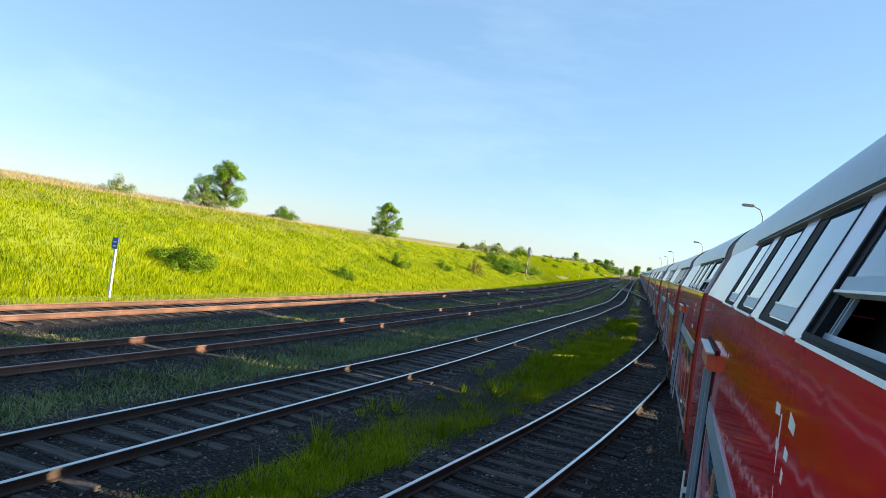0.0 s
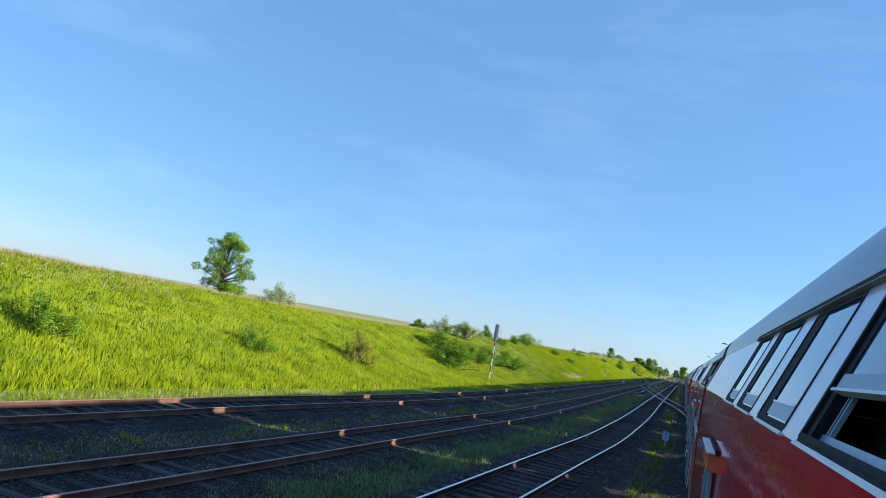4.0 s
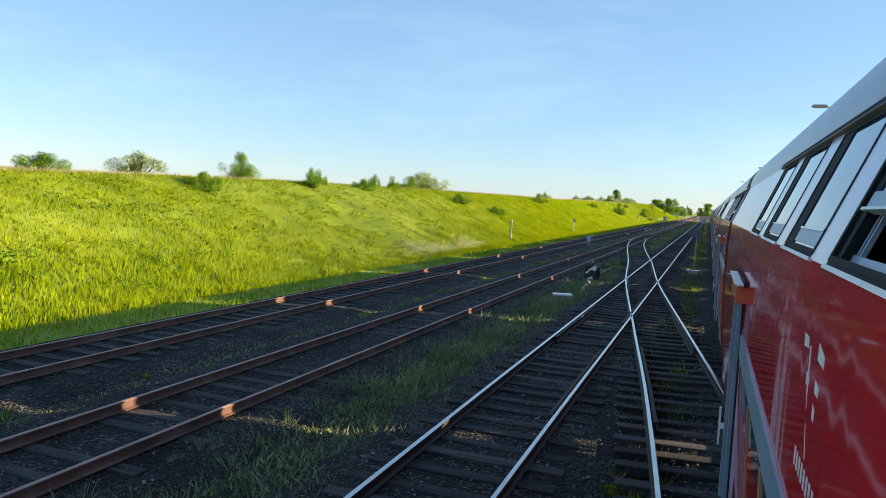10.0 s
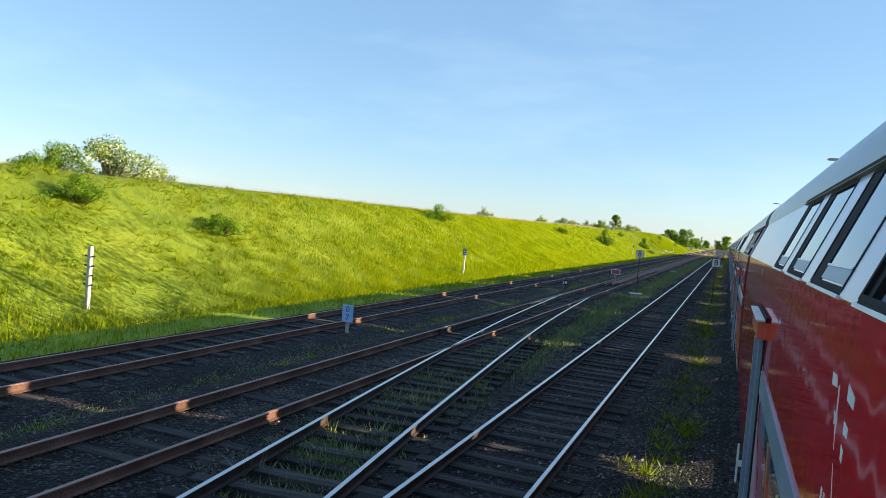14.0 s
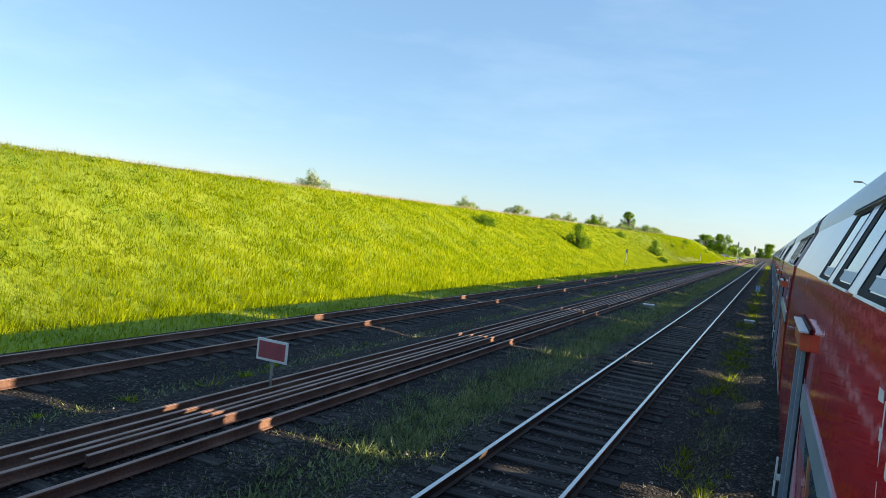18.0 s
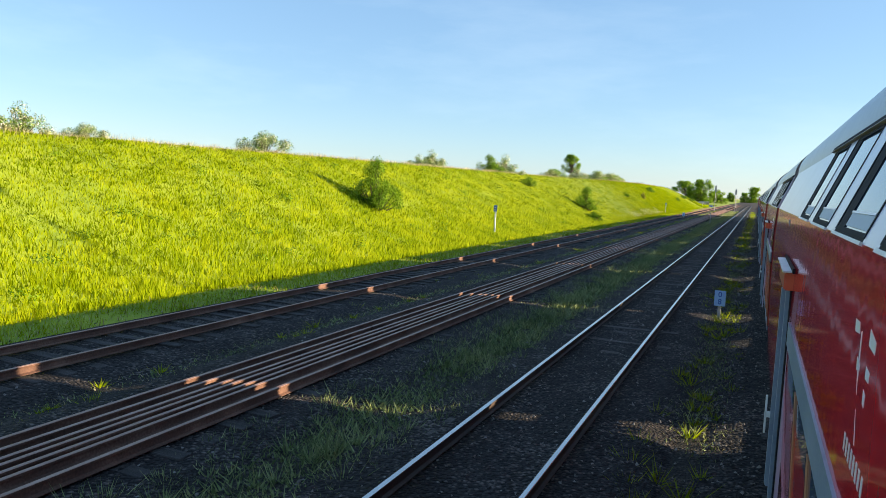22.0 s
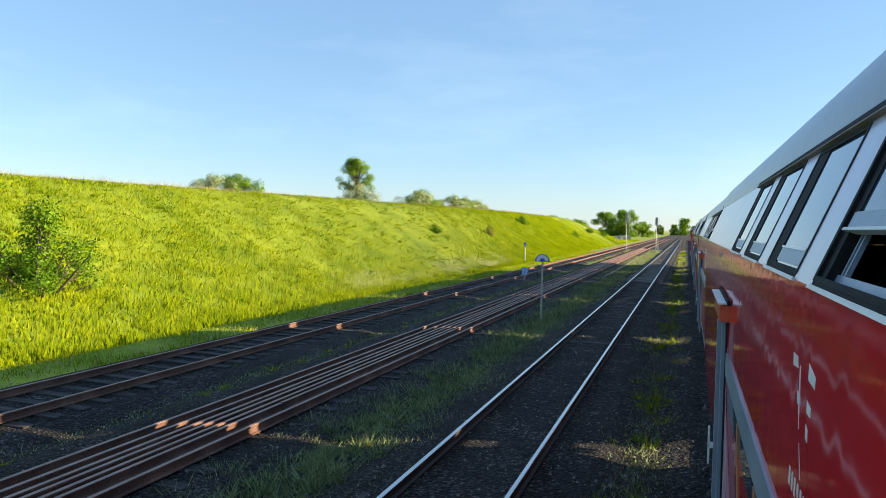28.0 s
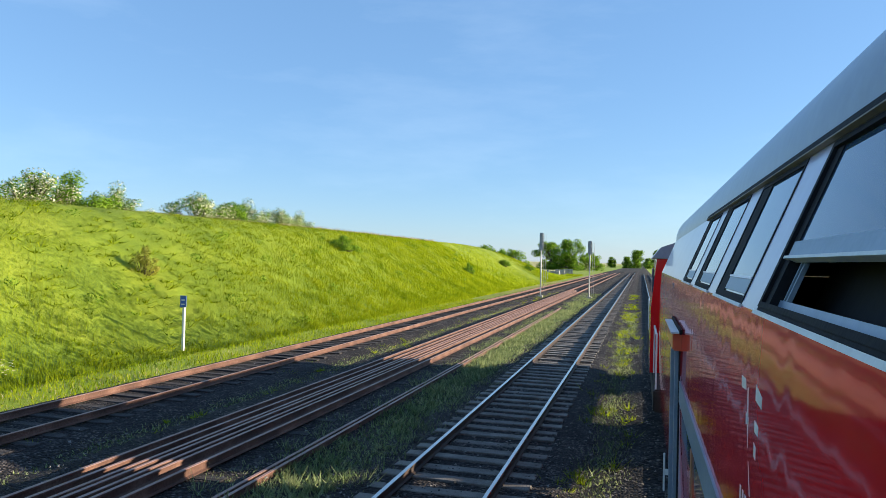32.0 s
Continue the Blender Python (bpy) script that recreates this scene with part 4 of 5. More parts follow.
def tufts(name, label, seed, n, per, y0, y1, left, right, low, high, mat, spread=0.11, width=0.010):
    """Clumps of blades that fan out from one root."""
    p = scatter(seed, n, y0, y1, left, right, 0.1, 0.4)
    r = np.random.RandomState(seed + 900)
    size = np.repeat(0.35 + 0.65 * r.rand(len(p)) ** 1.5, per)
    root = np.repeat(p, per, 0)
    d = r.normal(size=(len(root), 2)) * spread * size[:, None]
    base = root + np.c_[d * 0.6, np.zeros(len(root))]
    h = (low + (high - low) * r.rand(len(root))) * size
    a = r.rand(len(root)) * 6.283
    side = np.stack([np.cos(a), np.sin(a), np.zeros(len(a))], 1) * width
    tip = base + np.c_[d * 1.3 + r.normal(size=d.shape) * 0.25 * h[:, None], h]
    return tagged(new(name, tri_mesh(name, np.stack([base - side, base + side, tip], 1), [mat], soft_normals(r, len(root)))), label, "grass", kind="stuff")


tufts("bank_tufts", "tussocks of long grass on the bank", 65, 19000, 16, 8, 470, lambda y: bank_foot(y) - 11.8, lambda y: bank_foot(y) + 0.2, 0.10, 0.34, M_BLADE, 0.24, 0.020)
beside_train = (lambda y: T_(y) - 2.95, lambda y: T_(y) - 1.7)
grass("verge_grass", "low green grass between the tracks", scatter(3, 400000, 5, 440, mid_ab(-1.35), mid_ab(1.25), -0.28, 0.3), 0.04, 0.26, 0.015, 3, M_WEED, 0.6)
grass("verge_grass", "sparse dry grass between the sidings", scatter(4, 60000, 5, 480, mid_bc(-1.2), mid_bc(1.1), 0.05, 0.4), 0.02, 0.14, 0.008, 4, M_STRAW, 0.5)
grass("verge_grass", "low green weeds beside the train", scatter(5, 110000, 55, 440, *beside_train, 0.04, 0.4), 0.03, 0.17, 0.012, 5, M_WEED, 0.6)
grass("verge_grass", "low green weeds between the sidings", scatter(6, 170000, 5, 440, mid_bc(-1.2), mid_bc(1.0), -0.15, 0.25), 0.02, 0.13, 0.014, 6, M_WEED, 0.6)
grass("foot_grass", "green grass at the foot of the bank", scatter(9, 190000, 8, 450, lambda y: bank_foot(y) - 0.6, lambda y: C_(y) - 1.75, -0.15, 0.35), 0.05, 0.30, 0.012, 9, M_BLADE)
grass("foot_grass", "dry grass along the foot of the bank", scatter(7, 30000, 5, 520, lambda y: bank_foot(y) - 0.6, lambda y: C_(y) - 1.9, 0.0, 0.4), 0.04, 0.22, 0.010, 7, M_STRAW)
tufts("grass_tufts", "tufts of green grass between the tracks", 61, 8000, 30, 5, 470, mid_ab(-1.2), mid_ab(1.0), 0.12, 0.40, M_WEED)
tufts("grass_tufts", "tufts of green grass beside the train", 62, 1700, 28, 60, 470, *beside_train, 0.10, 0.36, M_BLADE)
tufts("grass_tufts", "small tufts of grass between the sidings", 63, 1100, 26, 5, 470, mid_bc(-1.1), mid_bc(1.0), 0.08, 0.26, M_BLADE)
grass("verge_grass", "tall green grass on the island between joining tracks", scatter(8, 70000, 4, 60, lambda y: A_(y) + 1.6, lambda y: np.minimum(S_(y), T_(y) - 0.6) - 1.6, 0.0, 0.3), 0.06, 0.36, 0.009, 8, M_BLADE)
tufts("grass_tufts", "tall grass tufts on the island between tracks", 64, 420, 40, 4, 60, lambda y: A_(y) + 1.5, lambda y: np.minimum(S_(y), T_(y) - 0.6) - 1.5, 0.2, 0.62, M_BLADE)


def flower_heads(name, label, seed, n, y0, y1, left, right):
    """Flat white flower heads on thin stalks."""
    p = scatter(seed, n, y0, y1, left, right, 0.3, 0.16)
    r = np.random.RandomState(seed)
    h = 0.35 + 0.4 * r.rand(len(p))
    q = p + np.stack([np.zeros(len(p)), np.zeros(len(p)), h], 1)
    a = r.rand(len(p)) * 6.28
    tri = []
    for k in range(3):
        d0 = np.stack([np.cos(a + k * 2.09), np.sin(a + k * 2.09), 0.25 * np.ones(len(p))], 1) * 0.036
        d1 = np.stack([np.cos(a + k * 2.09 + 1.3), np.sin(a + k * 2.09 + 1.3), 0.25 * np.ones(len(p))], 1) * 0.036
        tri.append(np.stack([q, q + d0, q + d1], 1))
    return tagged(new(name, tri_mesh(name, np.concatenate(tri), [M_BLOSSOM], soft_normals(r, 3 * len(p)))), label, "wild flowers", kind="stuff")


for seed, y0, y1 in ((31, 152, 168), (32, 360, 384), (33, 384, 400)):
    flower_heads("wild_flowers", "white wild flowers at the foot of the bank", seed, 4200, y0, y1, lambda y: bank_foot(y) - 1.5, lambda y: bank_foot(y) + 0.5)


def stones(name, label, seed, n, y0, y1, left, right, z):
    """Loose angular stones lying on the bed."""
    r = np.random.RandomState(seed)
    y = y0 + (y1 - y0) * r.rand(n)
    u = r.rand(n)
    x = left(y) * (1 - u) + right(y) * u
    c = np.stack([x, y, z + 0.02 * r.rand(n)], 1)
    s = 0.012 + 0.017 * r.rand(n) ** 1.6
    v = np.array([(1, 0, 0), (-1, 0, 0), (0, 1, 0), (0, -1, 0), (0, 0, 0.8), (0, 0, -0.8)], float)
    p = c[:, None] + v[None] * s[:, None, None] * (0.6 + 0.8 * r.rand(n, 6, 1)) + 0.35 * s[:, None, None] * r.normal(size=(n, 6, 3))
    f = np.array([(0, 2, 4), (2, 1, 4), (1, 3, 4), (3, 0, 4)])
    idx = (f[None] + 6 * np.arange(n)[:, None, None]).reshape(-1)
    me = bpy.data.meshes.new(name)
    me.vertices.add(n * 6)
    me.vertices.foreach_set("co", p.astype(np.float32).ravel())
    me.loops.add(n * 12)
    me.loops.foreach_set("vertex_index", idx.astype(np.int32))
    me.polygons.add(n * 4)
    me.polygons.foreach_set("loop_start", np.arange(0, n * 12, 3, dtype=np.int32))
    me.materials.append(M_STONE)
    me.update(calc_edges=True)
    return tagged(new(name, me), label, "loose stones", kind="stuff")


for seed, fn, n, y0, y1 in ((51, A_, 60000, 4, 430), (52, B_, 36000, 8, 430), (53, C_, 9000, 12, 430), (54, T_, 5000, 4, 420), (55, S_, 8000, 4, 52)):
    stones("loose_stones", "loose grey-brown track stones", seed, n, y0, y1, lambda y, f=fn: f(y) - 1.9, lambda y, f=fn: f(y) + 1.9, -0.195)
stones("loose_stones", "loose grey-brown stones beside the track", 56, 34000, 50, 430, lambda y: T_(y) - 3.0, lambda y: T_(y) - 1.4, -0.29)
stones("loose_stones", "loose stones along the train's track edge", 59, 30000, 4, 420, lambda y: T_(y) - 2.1, lambda y: T_(y) - 1.1, -0.2)
stones("loose_stones", "loose gravel between the tracks", 57, 22000, 5, 430, mid_ab(-1.2), mid_ab(1.1), -0.31)
stones("loose_stones", "loose gravel between the sidings", 58, 12000, 5, 430, mid_bc(-1.1), mid_bc(1.0), -0.31)

# ---- spare rails lying in the siding ----
HEADS = [int(k in (6, 7, 8)) for k in range(len(RAIL))]
RS = random.Random(19)


def spare_rail(fn, y0, y1, prof, label):
    """Rail lengths lying end to end."""
    t = thing("spare_rail", label, "rail", group="spare rails")
    n = max(1, round((y1 - y0) / 30))
    step = (y1 - y0) / n
    for k in range(n):
        a, b = y0 + k * step, y0 + (k + 1) * step - 0.03
        part("rail_length", ribbon("rail_length", shifted(fn, RS.uniform(-0.015, 0.015)), a, b, prof, [M_RUST, M_RUSTHEAD_LIT], 3.0, HEADS), t)


for off, y0, y1 in ((-0.63, 197, 216), (-0.43, 217, 476), (-0.16, 219, 470), (0.0, 218, 474), (0.2, 219.5, 466), (0.38, 250, 470)):
    spare_rail(shifted(B_, off), y0, y1, RAIL, "long rusty spare rail lying between siding rails")
for off, y0, y1 in ((-3.12, 388, 441), (-2.98, 390, 438)):
    spare_rail(shifted(A_, off), y0, y1, [(s, z - 0.15) for s, z in RAIL], "rusty spare rail lying in the grass")

# ---- low weeds on the bank ----
R5 = np.random.RandomState(77)
wy = 8 + 470 * R5.rand(800)
wx = bank_foot(wy) - 0.5 - 11 * R5.rand(800)
wz = ground_z(wx, wy)
weeds = [(x, y, z + 0.12, 0.10 + 0.34 * q * q, 0.75) for x, y, z, q in zip(wx, wy, wz, R5.rand(800))]


def weed_cloud(clumps, count, seed):
    me = leaf_cloud("weeds", [(x, y, z + 50, r, q) for x, y, z, r, q in clumps], count, 0.04, seed, [M_LEAF])
    co = np.empty(len(me.vertices) * 3, np.float32)
    me.vertices.foreach_get("co", co)
    co[2::3] -= 50
    me.vertices.foreach_set("co", co)
    return me


tagged(new("bank_weeds", weed_cloud(weeds, 42000, 78)), "dark green leafy weeds dotted over the bank", "weeds", kind="stuff")

# ---- signs, posts and signals ----


def text_mesh(body, size, mat, name="figure"):
    cu = bpy.data.curves.new(name, "FONT")
    cu.body, cu.size, cu.align_x, cu.align_y, cu.extrude, cu.offset = body, size, "CENTER", "CENTER", 0.004, size * 0.012
    ob = bpy.data.objects.new(name, cu)
    dg = bpy.context.evaluated_depsgraph_get()
    scene.collection.objects.link(ob)
    dg.update()
    me = bpy.data.meshes.new_from_object(ob.evaluated_get(bpy.context.evaluated_depsgraph_get()))
    bpy.data.objects.remove(ob)
    me.materials.clear()
    me.materials.append(mat)
    return me


FACE = pose(0, 0, 0, 90, 0, 0)      # writing that faces -y


def km_post(x, y, z, upper, lower, turn=0, s=1.0):
    t = thing("distance_post", "grey post with dark blue figures on a white plate tinted as in shade", "distance post", pose(x, y, z, 0, 0, turn) @ Matrix.Scale(s, 4), "distance posts")
    part("post", boxed(-0.055, 0.055, -0.03, 0.03, 0, 0.72, bevel=0.008), t, "pale concrete post", mats=[M_CONCRETE])
    # plate is white; its blue cast from the sky is painted
    p = part("plate", boxed(-0.19, 0.19, -0.06, -0.032, 0.58, 1.14, bevel=0.006), t, "white enamel plate coloured pale blue as in shade", mats=[M_SHADEWHITE])
    part("figure", text_mesh(upper, 0.27, M_BLUE), p, "dark blue figure", at=pose(0, -0.062, 0.99) @ FACE)
    part("figure", text_mesh(lower, 0.27, M_BLUE), p, "dark blue figure", at=pose(0, -0.062, 0.73) @ FACE)
    return t


km_post(-2.15, 84.2, -0.42, "0", "6", 4, 0.8)
km_post(-12.25, 184.0, -0.42, "0", "7", 4, 0.95)
km_post(-2.42, 283.5, -0.42, "0", "8", -3, 0.86)
km_post(-12.3, 381.2, -0.45, "0", "9", 3)


def speed_sign(x, y, z, top, lean):
    t = thing("speed_sign", "white square sign with a black figure eight on a thin post", "speed sign", pose(x, y, z, 0, lean, 0), "speed signs")
    part("post", rodded((0, 0, 0), (0, 0, top - 0.1), 0.03), t, "rusty grey post", mats=[M_RUST])
    p = part("plate", boxed(-0.25, 0.25, -0.05, -0.03, top - 0.52, top, bevel=0.005), t, "white plate with a black edge", mats=[M_WHITE])
    for a in ((-0.25, 0.25, top - 0.02, top), (-0.25, 0.25, top - 0.52, top - 0.50), (-0.25, -0.23, top - 0.52, top), (0.23, 0.25, top - 0.52, top)):
        part("edge", boxed(a[0], a[1], -0.054, -0.049, a[2], a[3]), p, "black edge", mats=[M_BLACK])
    part("figure", text_mesh("8", 0.52, M_BLACK), p, "black figure eight", at=pose(0, -0.053, top - 0.26) @ FACE)


speed_sign(-7.2, 215.0, -0.45, 3.12, 0)
speed_sign(-2.33, 213.3, -0.45, 3.05, 1)

t = thing("track_sign", "two plain grey sign plates seen from behind", "sign", pose(-2.33, 164.8, -0.45))
part("post", rodded((0, 0, 0), (0, 0, 2.5), 0.035), t, mats=[M_STEEL])
part("plate", boxed(-0.30, 0.10, 0.03, 0.05, 2.25, 2.76, bevel=0.005), t, "dark grey plate", mats=[M_PLATE])
part("plate", boxed(-0.02, 0.30, -0.06, -0.04, 2.2, 2.72, bevel=0.005), t, "dark grey plate", mats=[M_PLATE])


def bank_post(x, y, z, h, lean=0):
    t = thing("marker_post", "slim white post with a blue plate on top", "marker post", pose(x, y, z, 0, lean, 0), "marker posts along the bank")
    part("post", boxed(-0.045, 0.045, -0.045, 0.045, 0, h, bevel=0.008), t, "white concrete post", mats=[M_WHITE])
    p = part("plate", boxed(-0.13, 0.13, -0.075, -0.047, h - 0.42, h + 0.02, bevel=0.005), t, "blue enamel plate", mats=[M_BLUE])
    for k in range(2):
        part("lettering_bar", boxed(-0.07, 0.07, -0.079, -0.074, h - 0.17 - k * 0.16, h - 0.12 - k * 0.16), p, mats=[M_WHITE])


for x, y, h in ((-21.8, 25.7, 2.4), (-18.6, 211.5, 1.9), (-19.0, 309.2, 2.1), (-18.1, 407.7, 2.15), (-18.6, 520, 2.0)):
    bank_post(x, y, float(ground_z(np.array([x]), np.array([y]))[0]) - 0.1, h)

t = thing("wire_post", "short grey post with rows of insulators", "post", pose(-18.9, 180.3, -0.3))
part("post", boxed(-0.06, 0.06, -0.06, 0.06, 0, 2.15, bevel=0.01), t, "grey concrete post", mats=[M_CONCRETE])
for k in range(4):
    for s in (-1, 1):
        part("insulator", rodded((0, 0, 1.0 + k * 0.28), (s * 0.2, 0, 1.03 + k * 0.28), 0.018, 0.03, 6), t, mats=[M_BLACK])


def signal(x, y, z, h, head, label, striped):
    t = thing("railway_signal", label, "railway signal", pose(x, y, z), "light signals")
    part("base", boxed(-0.25, 0.25, -0.25, 0.25, 0, 0.35, bevel=0.03), t, "concrete foot", mats=[M_CONCRETE])
    n = 6
    for k in range(n):
        a, b = 0.35 + (h - head - 0.35) * k / n, 0.35 + (h - head - 0.35) * (k + 1) / n
        part("mast_section", rodded((0, 0, a), (0, 0, b), 0.07), t, mats=[(M_WHITE, M_SIGNRED)[k % 2] if striped else M_STEEL])
    hd = part("signal_head", boxed(-0.2, 0.2, -0.06, 0.1, h - head, h, bevel=0.05), t, "tall grey signal head", mats=[M_SIGNAL])
    for k in range(4):
        zc = h - 0.25 - k * (head - 0.45) / 3
        part("lamp_hood", rodded((0, -0.05, zc), (0, -0.24, zc + 0.02), 0.10, 0.11, 12), hd, mats=[M_SIGNAL])
        part("lens", rodded((0, -0.055, zc), (0, -0.07, zc), 0.08, n=12), hd, mats=[M_LENS])
    lad = bmesh.new()
    for s in (0.26, 0.46):
        rod(lad, (s, 0.12, 0.5), (s, 0.12, h - 0.2), 0.014, n=5)
    for k in range(int(h / 0.4) - 1):
        rod(lad, (0.26, 0.12, 0.7 + k * 0.4), (0.46, 0.12, 0.7 + k * 0.4), 0.011, n=5)
    part("ladder", lad, t, mats=[M_STEEL])


signal(-19.0, 111.7, -0.35, 5.5, 1.5, "tall grey light signal on a red and white mast", True)
signal(-11.65, 458.7, -0.45, 6.85, 1.8, "tall grey light signal on a slim mast", False)
signal(-6.75, 459.6, -0.45, 6.1, 1.4, "grey light signal on a dark slim mast", False)

t = thing("half_round_sign", "half-round white sign with dark rim on a slim post", "sign", pose(-7.1, 360.6, -0.45))
part("post", boxed(-0.035, 0.035, -0.03, 0.03, 0, 2.7, bevel=0.006), t, "weathered post", mats=[M_CONCRETE])


def half_disc(r, y0, y1, z):
    bm = bmesh.new()
    pts = [(r * math.cos(a), z + r * math.sin(a)) for a in np.linspace(0, math.pi, 17)]
    bm.free()
    return prism(pts, y0, y1)


part("rim", half_disc(0.30, -0.045, -0.032, 2.55), t, "dark blue rim", mats=[M_BLUE])
part("plate", half_disc(0.24, -0.055, -0.046, 2.58), t, "white half disc", mats=[M_WHITE])
part("stripe", half_disc(0.11, -0.060, -0.056, 2.58), t, "dark inner half disc", mats=[M_BLUE])

t = thing("red_board", "low red board with a white edge between sidings", "sign board", pose(-10.0, 224.25, -0.42))
part("post", boxed(-0.02, 0.02, -0.02, 0.02, 0, 0.86), t, mats=[M_STEEL])
b = part("plate", boxed(-0.36, 0.36, -0.05, -0.025, 0.80, 1.22, bevel=0.005), t, "white edge", mats=[M_WHITE])
part("panel", boxed(-0.31, 0.31, -0.055, -0.049, 0.85, 1.17), b, "dull red panel", mats=[M_SIGNRED])


def point_lamp(x, y, z, turn, label, s=1.0):
    t = thing("point_indicator", label, "point indicator", pose(x, y, z, 0, 0, turn) @ Matrix.Scale(s, 4), "point indicators")
    part("stand", rodded((0, 0, 0), (0, 0, 0.42), 0.035), t, mats=[M_BLACK])
    b = part("lantern", boxed(-0.19, 0.19, -0.17, 0.17, 0.42, 0.74, bevel=0.03), t, "black lantern box", mats=[M_BLACK])
    part("white_bar", boxed(-0.15, -0.07, -0.178, -0.171, 0.47, 0.69), b, "white bar", mats=[M_WHITE])
    part("white_disc", rodded((0.06, -0.171, 0.58), (0.06, -0.178, 0.58), 0.085, n=18), b, "white disc", mats=[M_WHITE])
    part("cap", rodded((0, 0, 0.74), (0, 0, 0.86), 0.05, 0.03), b, mats=[M_BLACK])
    part("lever", rodded((0.0, 0.1, 0.15), (0.35, 0.2, 0.55), 0.018), t, mats=[M_BLACK])


point_lamp(-11.5, 212.1, -0.45, 0, "black point lantern with white bar and disc")


def arrow_lantern(x, y, z, turn):
    """A low black point lantern whose faces carry slanting white plates."""
    t = thing("point_indicator", "squat black point lantern with slanting white plates", "point indicator", pose(x, y, z, 0, 0, turn), "point indicators")
    out = [(-0.34, 0.0), (0.34, 0.0), (0.36, 0.55), (0.30, 0.80), (0.12, 0.90), (-0.16, 0.90), (-0.31, 0.74), (-0.36, 0.5)]
    bm = prism(out, -0.22, 0.22)
    bmesh.ops.bevel(bm, geom=list(bm.edges), offset=0.025, segments=2, affect="EDGES")
    b = part("lantern", bm, t, "black lantern body", mats=[M_BLACK])
    for cx, cz, a, w, h in ((-0.17, 0.50, 32, 0.085, 0.22), (0.0, 0.66, 32, 0.085, 0.20)):
        part("white_plate", boxed(-h / 2, h / 2, -0.006, 0.006, -w / 2, w / 2, bevel=0.004), b, "slanting white plate", at=pose(cx, -0.228, cz, 0, -a, 0), mats=[M_WHITE])
    part("white_plate", boxed(-0.11, 0.11, -0.008, 0.008, -0.11, 0.11, bevel=0.004), b, "pale square plate", at=pose(0.20, -0.236, 0.72, 0, 24, 0), mats=[M_WHITE])
    part("cap", rodded((0.0, 0, 0.89), (0.0, 0, 1.0), 0.13, 0.09, n=14), b, "black vent cap", mats=[M_BLACK])
    part("stay", rodded((0.3, 0.05, 0.12), (0.95, 0.3, 0.14), 0.022), t, "rusty drive rod", mats=[M_RUST])
    part("weight", rodded((-0.32, -0.3, 0.1), (-0.05, -0.3, 0.1), 0.09, n=14), t, "pale counterweight", mats=[M_CONCRETE])


arrow_lantern(-7.1, 152.7, -0.42, -14)
point_lamp(-1.95, 99.4, -0.45, 10, "small black and white ground signal")


def lidded_box(x, y, z, label, turn=0, s=1.0):
    t = thing("cable_box", label, "cable box", pose(x, y, z, 0, 0, turn), "cable boxes")
    part("body", boxed(-0.32 * s, 0.32 * s, -0.22 * s, 0.22 * s, 0, 0.36 * s, bevel=0.02), t, "concrete box", mats=[M_CONCRETE])
    part("lid", boxed(-0.38 * s, 0.38 * s, -0.27 * s, 0.27 * s, 0.36 * s, 0.42 * s, bevel=0.015), t, "pale flat lid", mats=[M_WHITE])


lidded_box(-6.95, 212.4, -0.5, "pale lidded cable box in the grass", 20, 1.0)
lidded_box(-6.4, 212.9, -0.62, "low pale cable box in the grass", 10, 0.7)
lidded_box(-7.55, 254.5, -0.40, "pale lidded cable box in the grass", 15, 0.85)
lidded_box(-2.3, 254.6, -0.44, "pale lidded cable box beside the train", 0, 0.75)
lidded_box(-6.9, 143.8, -0.5, "grey lidded point machine box", 15)
lidded_box(-2.35, 161.4, -0.44, "pale lidded cable box beside the train", 0, 0.9)

t = thing("marker_stub", "short white marker stub in the gravel", "marker", pose(-2.75, 118.5, -0.45))
part("stub", boxed(-0.05, 0.05, -0.05, 0.05, 0, 0.42, bevel=0.015), t, "white stub", mats=[M_WHITE])

t = thing("signal_pipe", "pale sectioned pipe with white collars lying on stones", "pipe", pose(0, 0, -0.20))
PIPE = [(-6.60, 147.0), (-6.72, 148.5), (-6.88, 150.1), (-7.04, 151.8), (-7.03, 154.0), (-7.0, 156.5), (-6.95, 158.6), (-6.92, 160.2)]
for k, (a, b) in enumerate(zip(PIPE, PIPE[1:])):
    r = 0.085 if k in (3, 4) else 0.06
    part("pipe", rodded((*a, 0), (*b, 0), r, n=12), t, "pinkish grey pipe length" if k in (3, 4, 5) else "dark rusty pipe length", mats=[M_OLDCON if k in (3, 4, 5) else M_RUST])
    d = (Vector(b) - Vector(a)).normalized() * 0.13
    part("collar", rodded((a[0] - d.x, a[1] - d.y, 0), (a[0] + d.x, a[1] + d.y, 0), r + 0.025, n=12), t, "white joint collar", mats=[M_WHITE if k % 2 else M_CONCRETE])
t = thing("slim_post", "slim rusty post between the sidings", "post", pose(-12.05, 384.6, -0.4))
part("post", boxed(-0.03, 0.03, -0.03, 0.03, 0, 1.1, bevel=0.006), t, mats=[M_RUST])
part("cap", boxed(-0.04, 0.04, -0.04, 0.04, 1.1, 1.12), t, mats=[M_STEEL])
t = thing("plastic_bottle", "pale crushed plastic bottle on the gravel", "bottle", pose(-7.75, 160.6, -0.33, 0, 0, 30))
part("body", rodded((-0.11, 0, 0.045), (0.08, 0, 0.045), 0.045), t, mats=[M_WHITE])
part("neck", rodded((0.08, 0, 0.045), (0.14, 0, 0.045), 0.04, 0.015), t, mats=[M_BLUE])

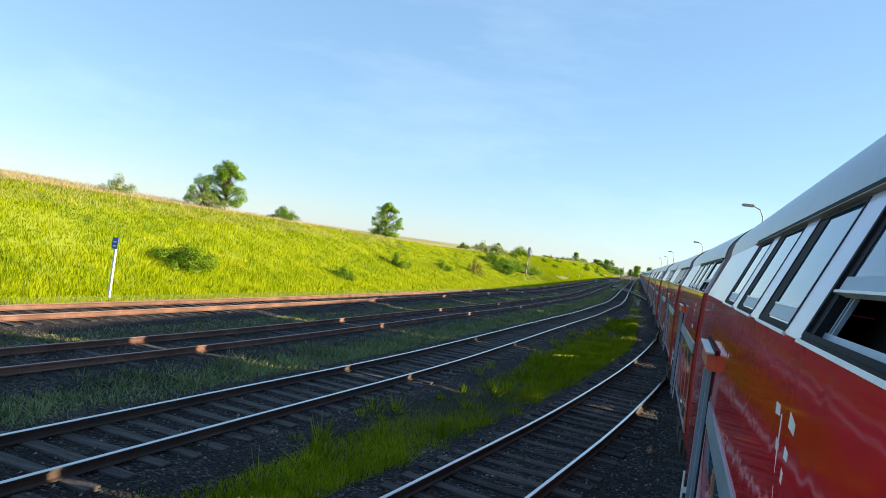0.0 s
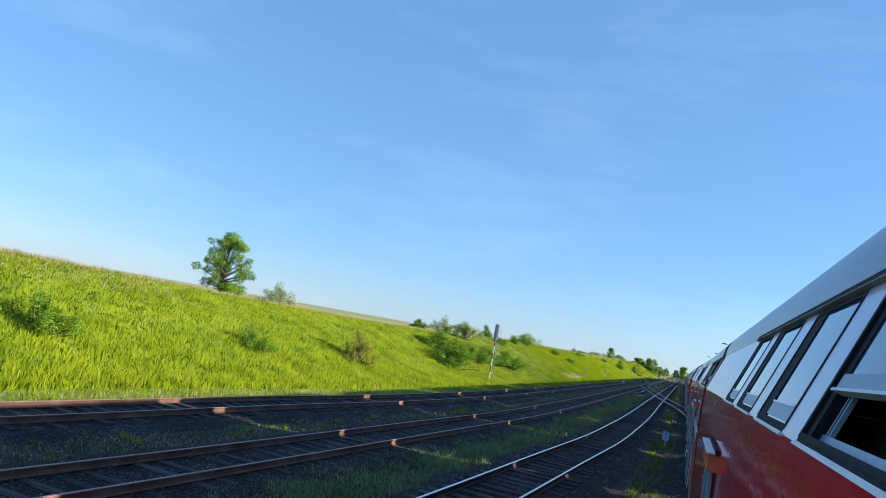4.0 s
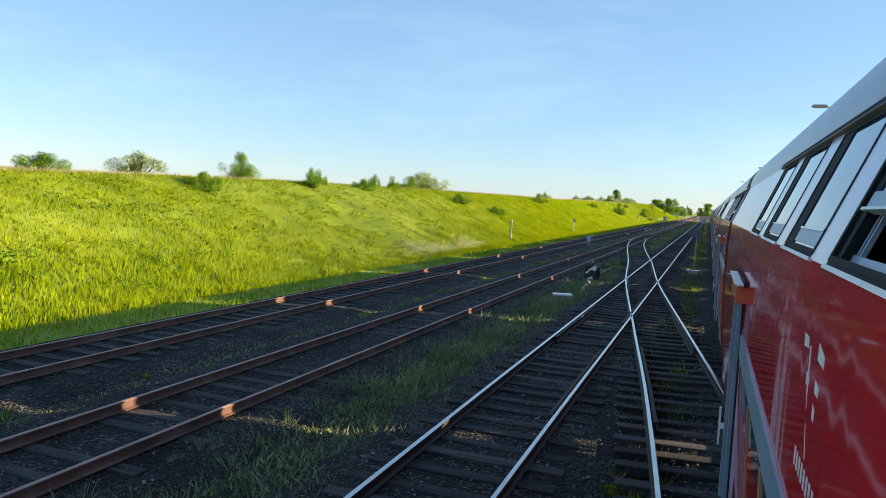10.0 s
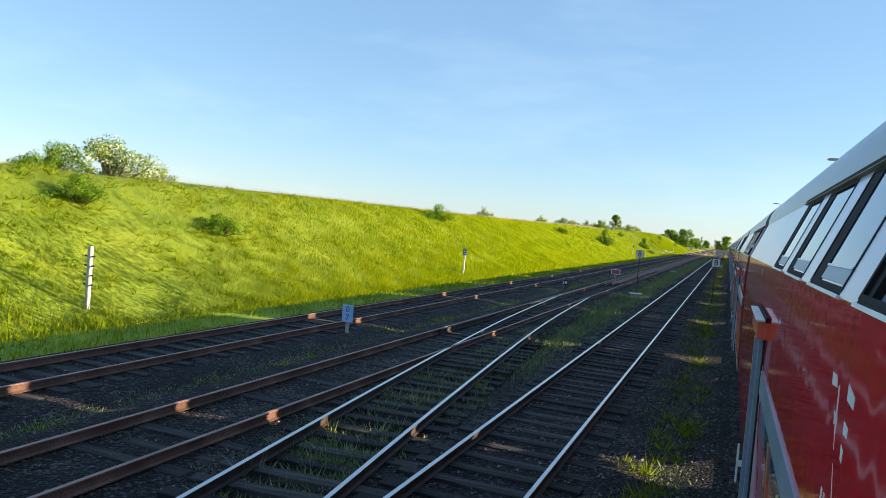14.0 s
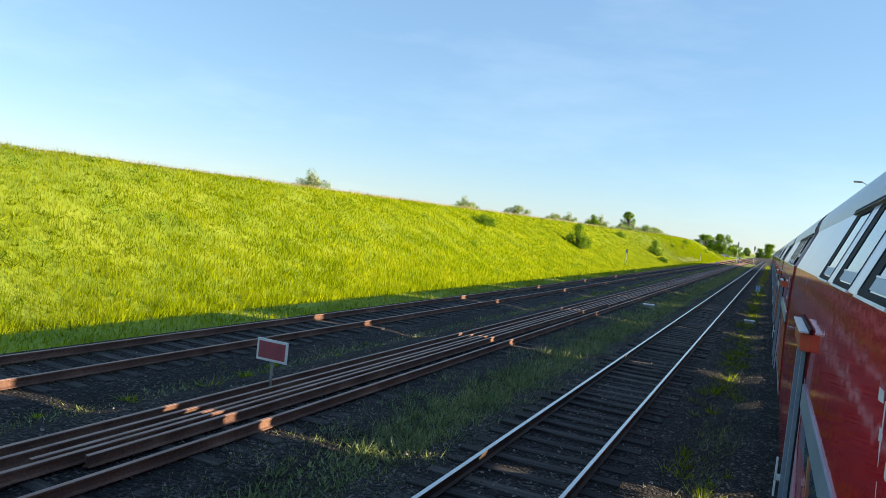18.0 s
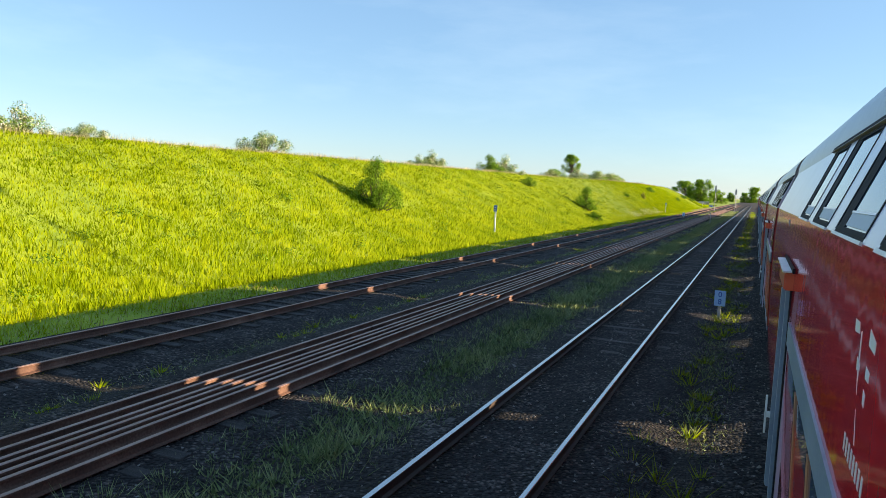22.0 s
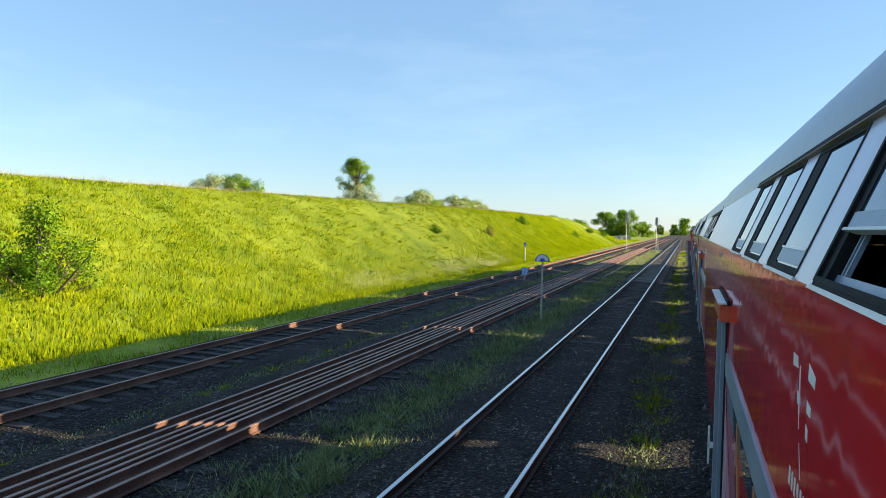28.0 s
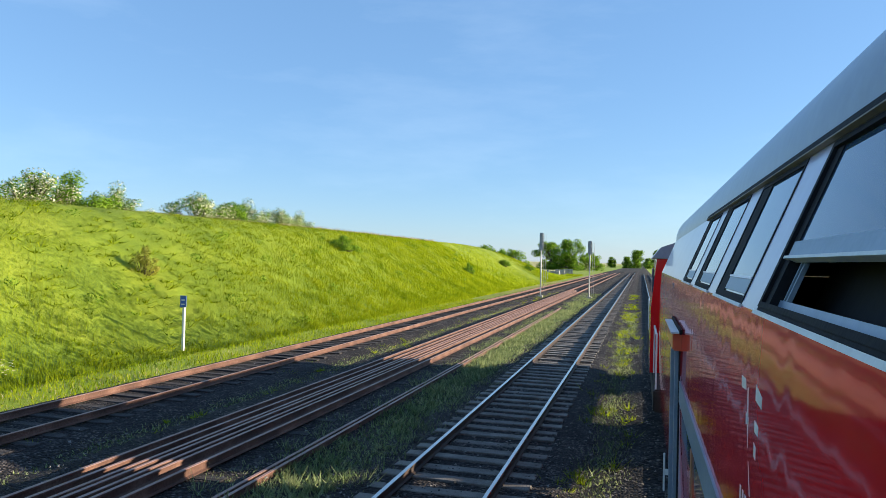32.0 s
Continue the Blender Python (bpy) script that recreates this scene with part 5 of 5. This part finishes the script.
# ---- lamp masts beyond the train ----
for x, y, h in ((3.4, 47.5, 8.3), (4.2, 97.0, 8.4), (3.4, 155.0, 8.9), (4.5, 217.0, 9.6), (4.8, 285.0, 10.6)):
    t = thing("yard_lamp", "grey mast with a curved arm and lamp head", "yard lamp", pose(x, y, -0.67), "yard lamps")
    part("mast", rodded((0.5, 0, 0), (0.5, 0, h - 0.5), 0.11, 0.07), t, "grey concrete mast", mats=[M_CONCRETE])
    arm = bmesh.new()
    pts = [(0.5, 0, h - 0.6), (0.48, 0, h + 0.1), (0.3, 0, h + 0.5), (-0.1, 0, h + 0.7)]
    for a, b in zip(pts, pts[1:]):
        rod(arm, a, b, 0.035)
    part("arm", arm, t, mats=[M_STEEL])
    hd = part("lamp_head", boxed(-0.75, -0.05, -0.14, 0.14, h + 0.62, h + 0.78, bevel=0.05), t, "grey lamp head", mats=[M_SIGNAL])

# ---- the locomotive at the head of the train ----
lo = on_track(STOPS[-1] + 0.6)
L = thing("locomotive", "red diesel locomotive with grey handrails at the train's head", "locomotive", pose(lo.x, lo.y, 0))
part("frame", boxed(-1.38, 1.38, 0, 13.4, 0.85, 1.25, bevel=0.03), L, "dark platform frame", mats=[M_UNDER])
part("short_hood", boxed(-1.05, 1.05, 0.5, 2.0, 1.25, 3.0, bevel=0.08), L, "red short hood", mats=[M_RED])
cab = part("cab", prism([(-1.42, 1.25), (-1.42, 2.55), (-1.32, 3.55), (1.32, 3.55), (1.42, 2.55), (1.42, 1.25)], 2.05, 4.5), L, "red driver's cab", mats=[M_RED])
part("cab_roof", prism([(-1.42, 3.56), (-1.25, 3.78), (-0.7, 3.98), (0, 4.05), (0.7, 3.98), (1.25, 3.78), (1.42, 3.56)], 1.85, 4.7), cab, "dark curved cab roof", mats=[M_ROOF])
for s in (-1, 1):
    part("cab_window", boxed(min(s * 1.365, s * 1.395), max(s * 1.365, s * 1.395), 2.7, 3.8, 2.65, 3.35), cab, "dark cab side window", mats=[M_GLASS])
part("long_hood", boxed(-0.95, 0.95, 4.55, 13.0, 1.25, 3.35, bevel=0.12), L, "red long engine hood", mats=[M_RED])
part("hood_stripe", boxed(-0.965, 0.965, 4.6, 12.9, 2.3, 2.5), L, "pale stripe along the hood", mats=[M_GREY])
part("exhaust", rodded((0, 8, 3.35), (0, 8, 3.75), 0.16), L, mats=[M_BLACK])
for s in (-1, 1):
    for y0, y1 in ((0.05, 2.0), (4.6, 13.3)):
        part("handrail", rodded((s * 1.34, y0, 2.2), (s * 1.34, y1, 2.2), 0.02, n=6), L, "pale grey handrail", mats=[M_WHITE])
        k = y0
        while k <= y1 + 0.01:
            part("stanchion", rodded((s * 1.34, k, 1.25), (s * 1.34, k, 2.2), 0.018, n=6), L, mats=[M_WHITE])
            k += (y1 - y0) / max(1, round((y1 - y0) / 1.4))
for y in (2.9, 10.5):
    b = part("bogie", boxed(-1.05, 1.05, y - 1.7, y + 1.7, 0.45, 0.8, bevel=0.05), L, mats=[M_UNDER])
    for yy in (y - 1.2, y + 1.2):
        for s in (-1, 1):
            part("wheel", rodded((s * 0.72, yy, 0.5), (s * 0.84, yy, 0.5), 0.5, n=20), b, mats=[M_UNDER])

# ---- distant trees and buildings ----
for k, (x, y, h) in enumerate(((-24, 960, 8), (-12, 950, 9), (-5, 970, 14), (3, 940, 8), (11, 980, 14), (24, 960, 14), (36, 990, 15), (50, 1000, 12), (-40, 1010, 9), (-60, 990, 9))):
    tree(x, y, h, 60 + k, "dark distant tree beyond the tracks", 0.42, 2600, 0.02, 0.026, 1.6)
for k in range(7):
    tree(-46 - 9 * k, 640 + 14 * k, 7.5 + (k % 3), 80 + k, "distant hedge tree beyond the bank", 0.7, 1500, 0.02, 0.03, 1.6)


def sleeper_stack(x, y, rows, turn, label):
    t = thing("sleeper_stack", label, "sleeper stack", pose(x, y, -0.32, 0, 0, turn), "stacks of old sleepers")
    for k in range(rows):
        for i in range(6):
            part("stacked_sleeper", STACKED, t, at=pose(i * 0.42 - 1.05 if k % 2 else 0, 0 if k % 2 else i * 0.42 - 1.05, 0.12 + k * 0.235, 0, 0, 90 if k % 2 else 0))


STACKED = bpy.data.meshes.new("stacked_sleeper")
bm = boxed(-1.25, 1.25, -0.13, 0.13, -0.11, 0.11, bevel=0.012)
bm.to_mesh(STACKED)
bm.free()
STACKED.materials.append(M_CONCRETE)
for k, (x, y) in enumerate(((-22.6, 566), (-22.4, 576), (-22.9, 585), (-22.2, 596))):
    sleeper_stack(x, y, 6 + k % 2, 4 * k, "stack of pale concrete sleepers beside the tracks")
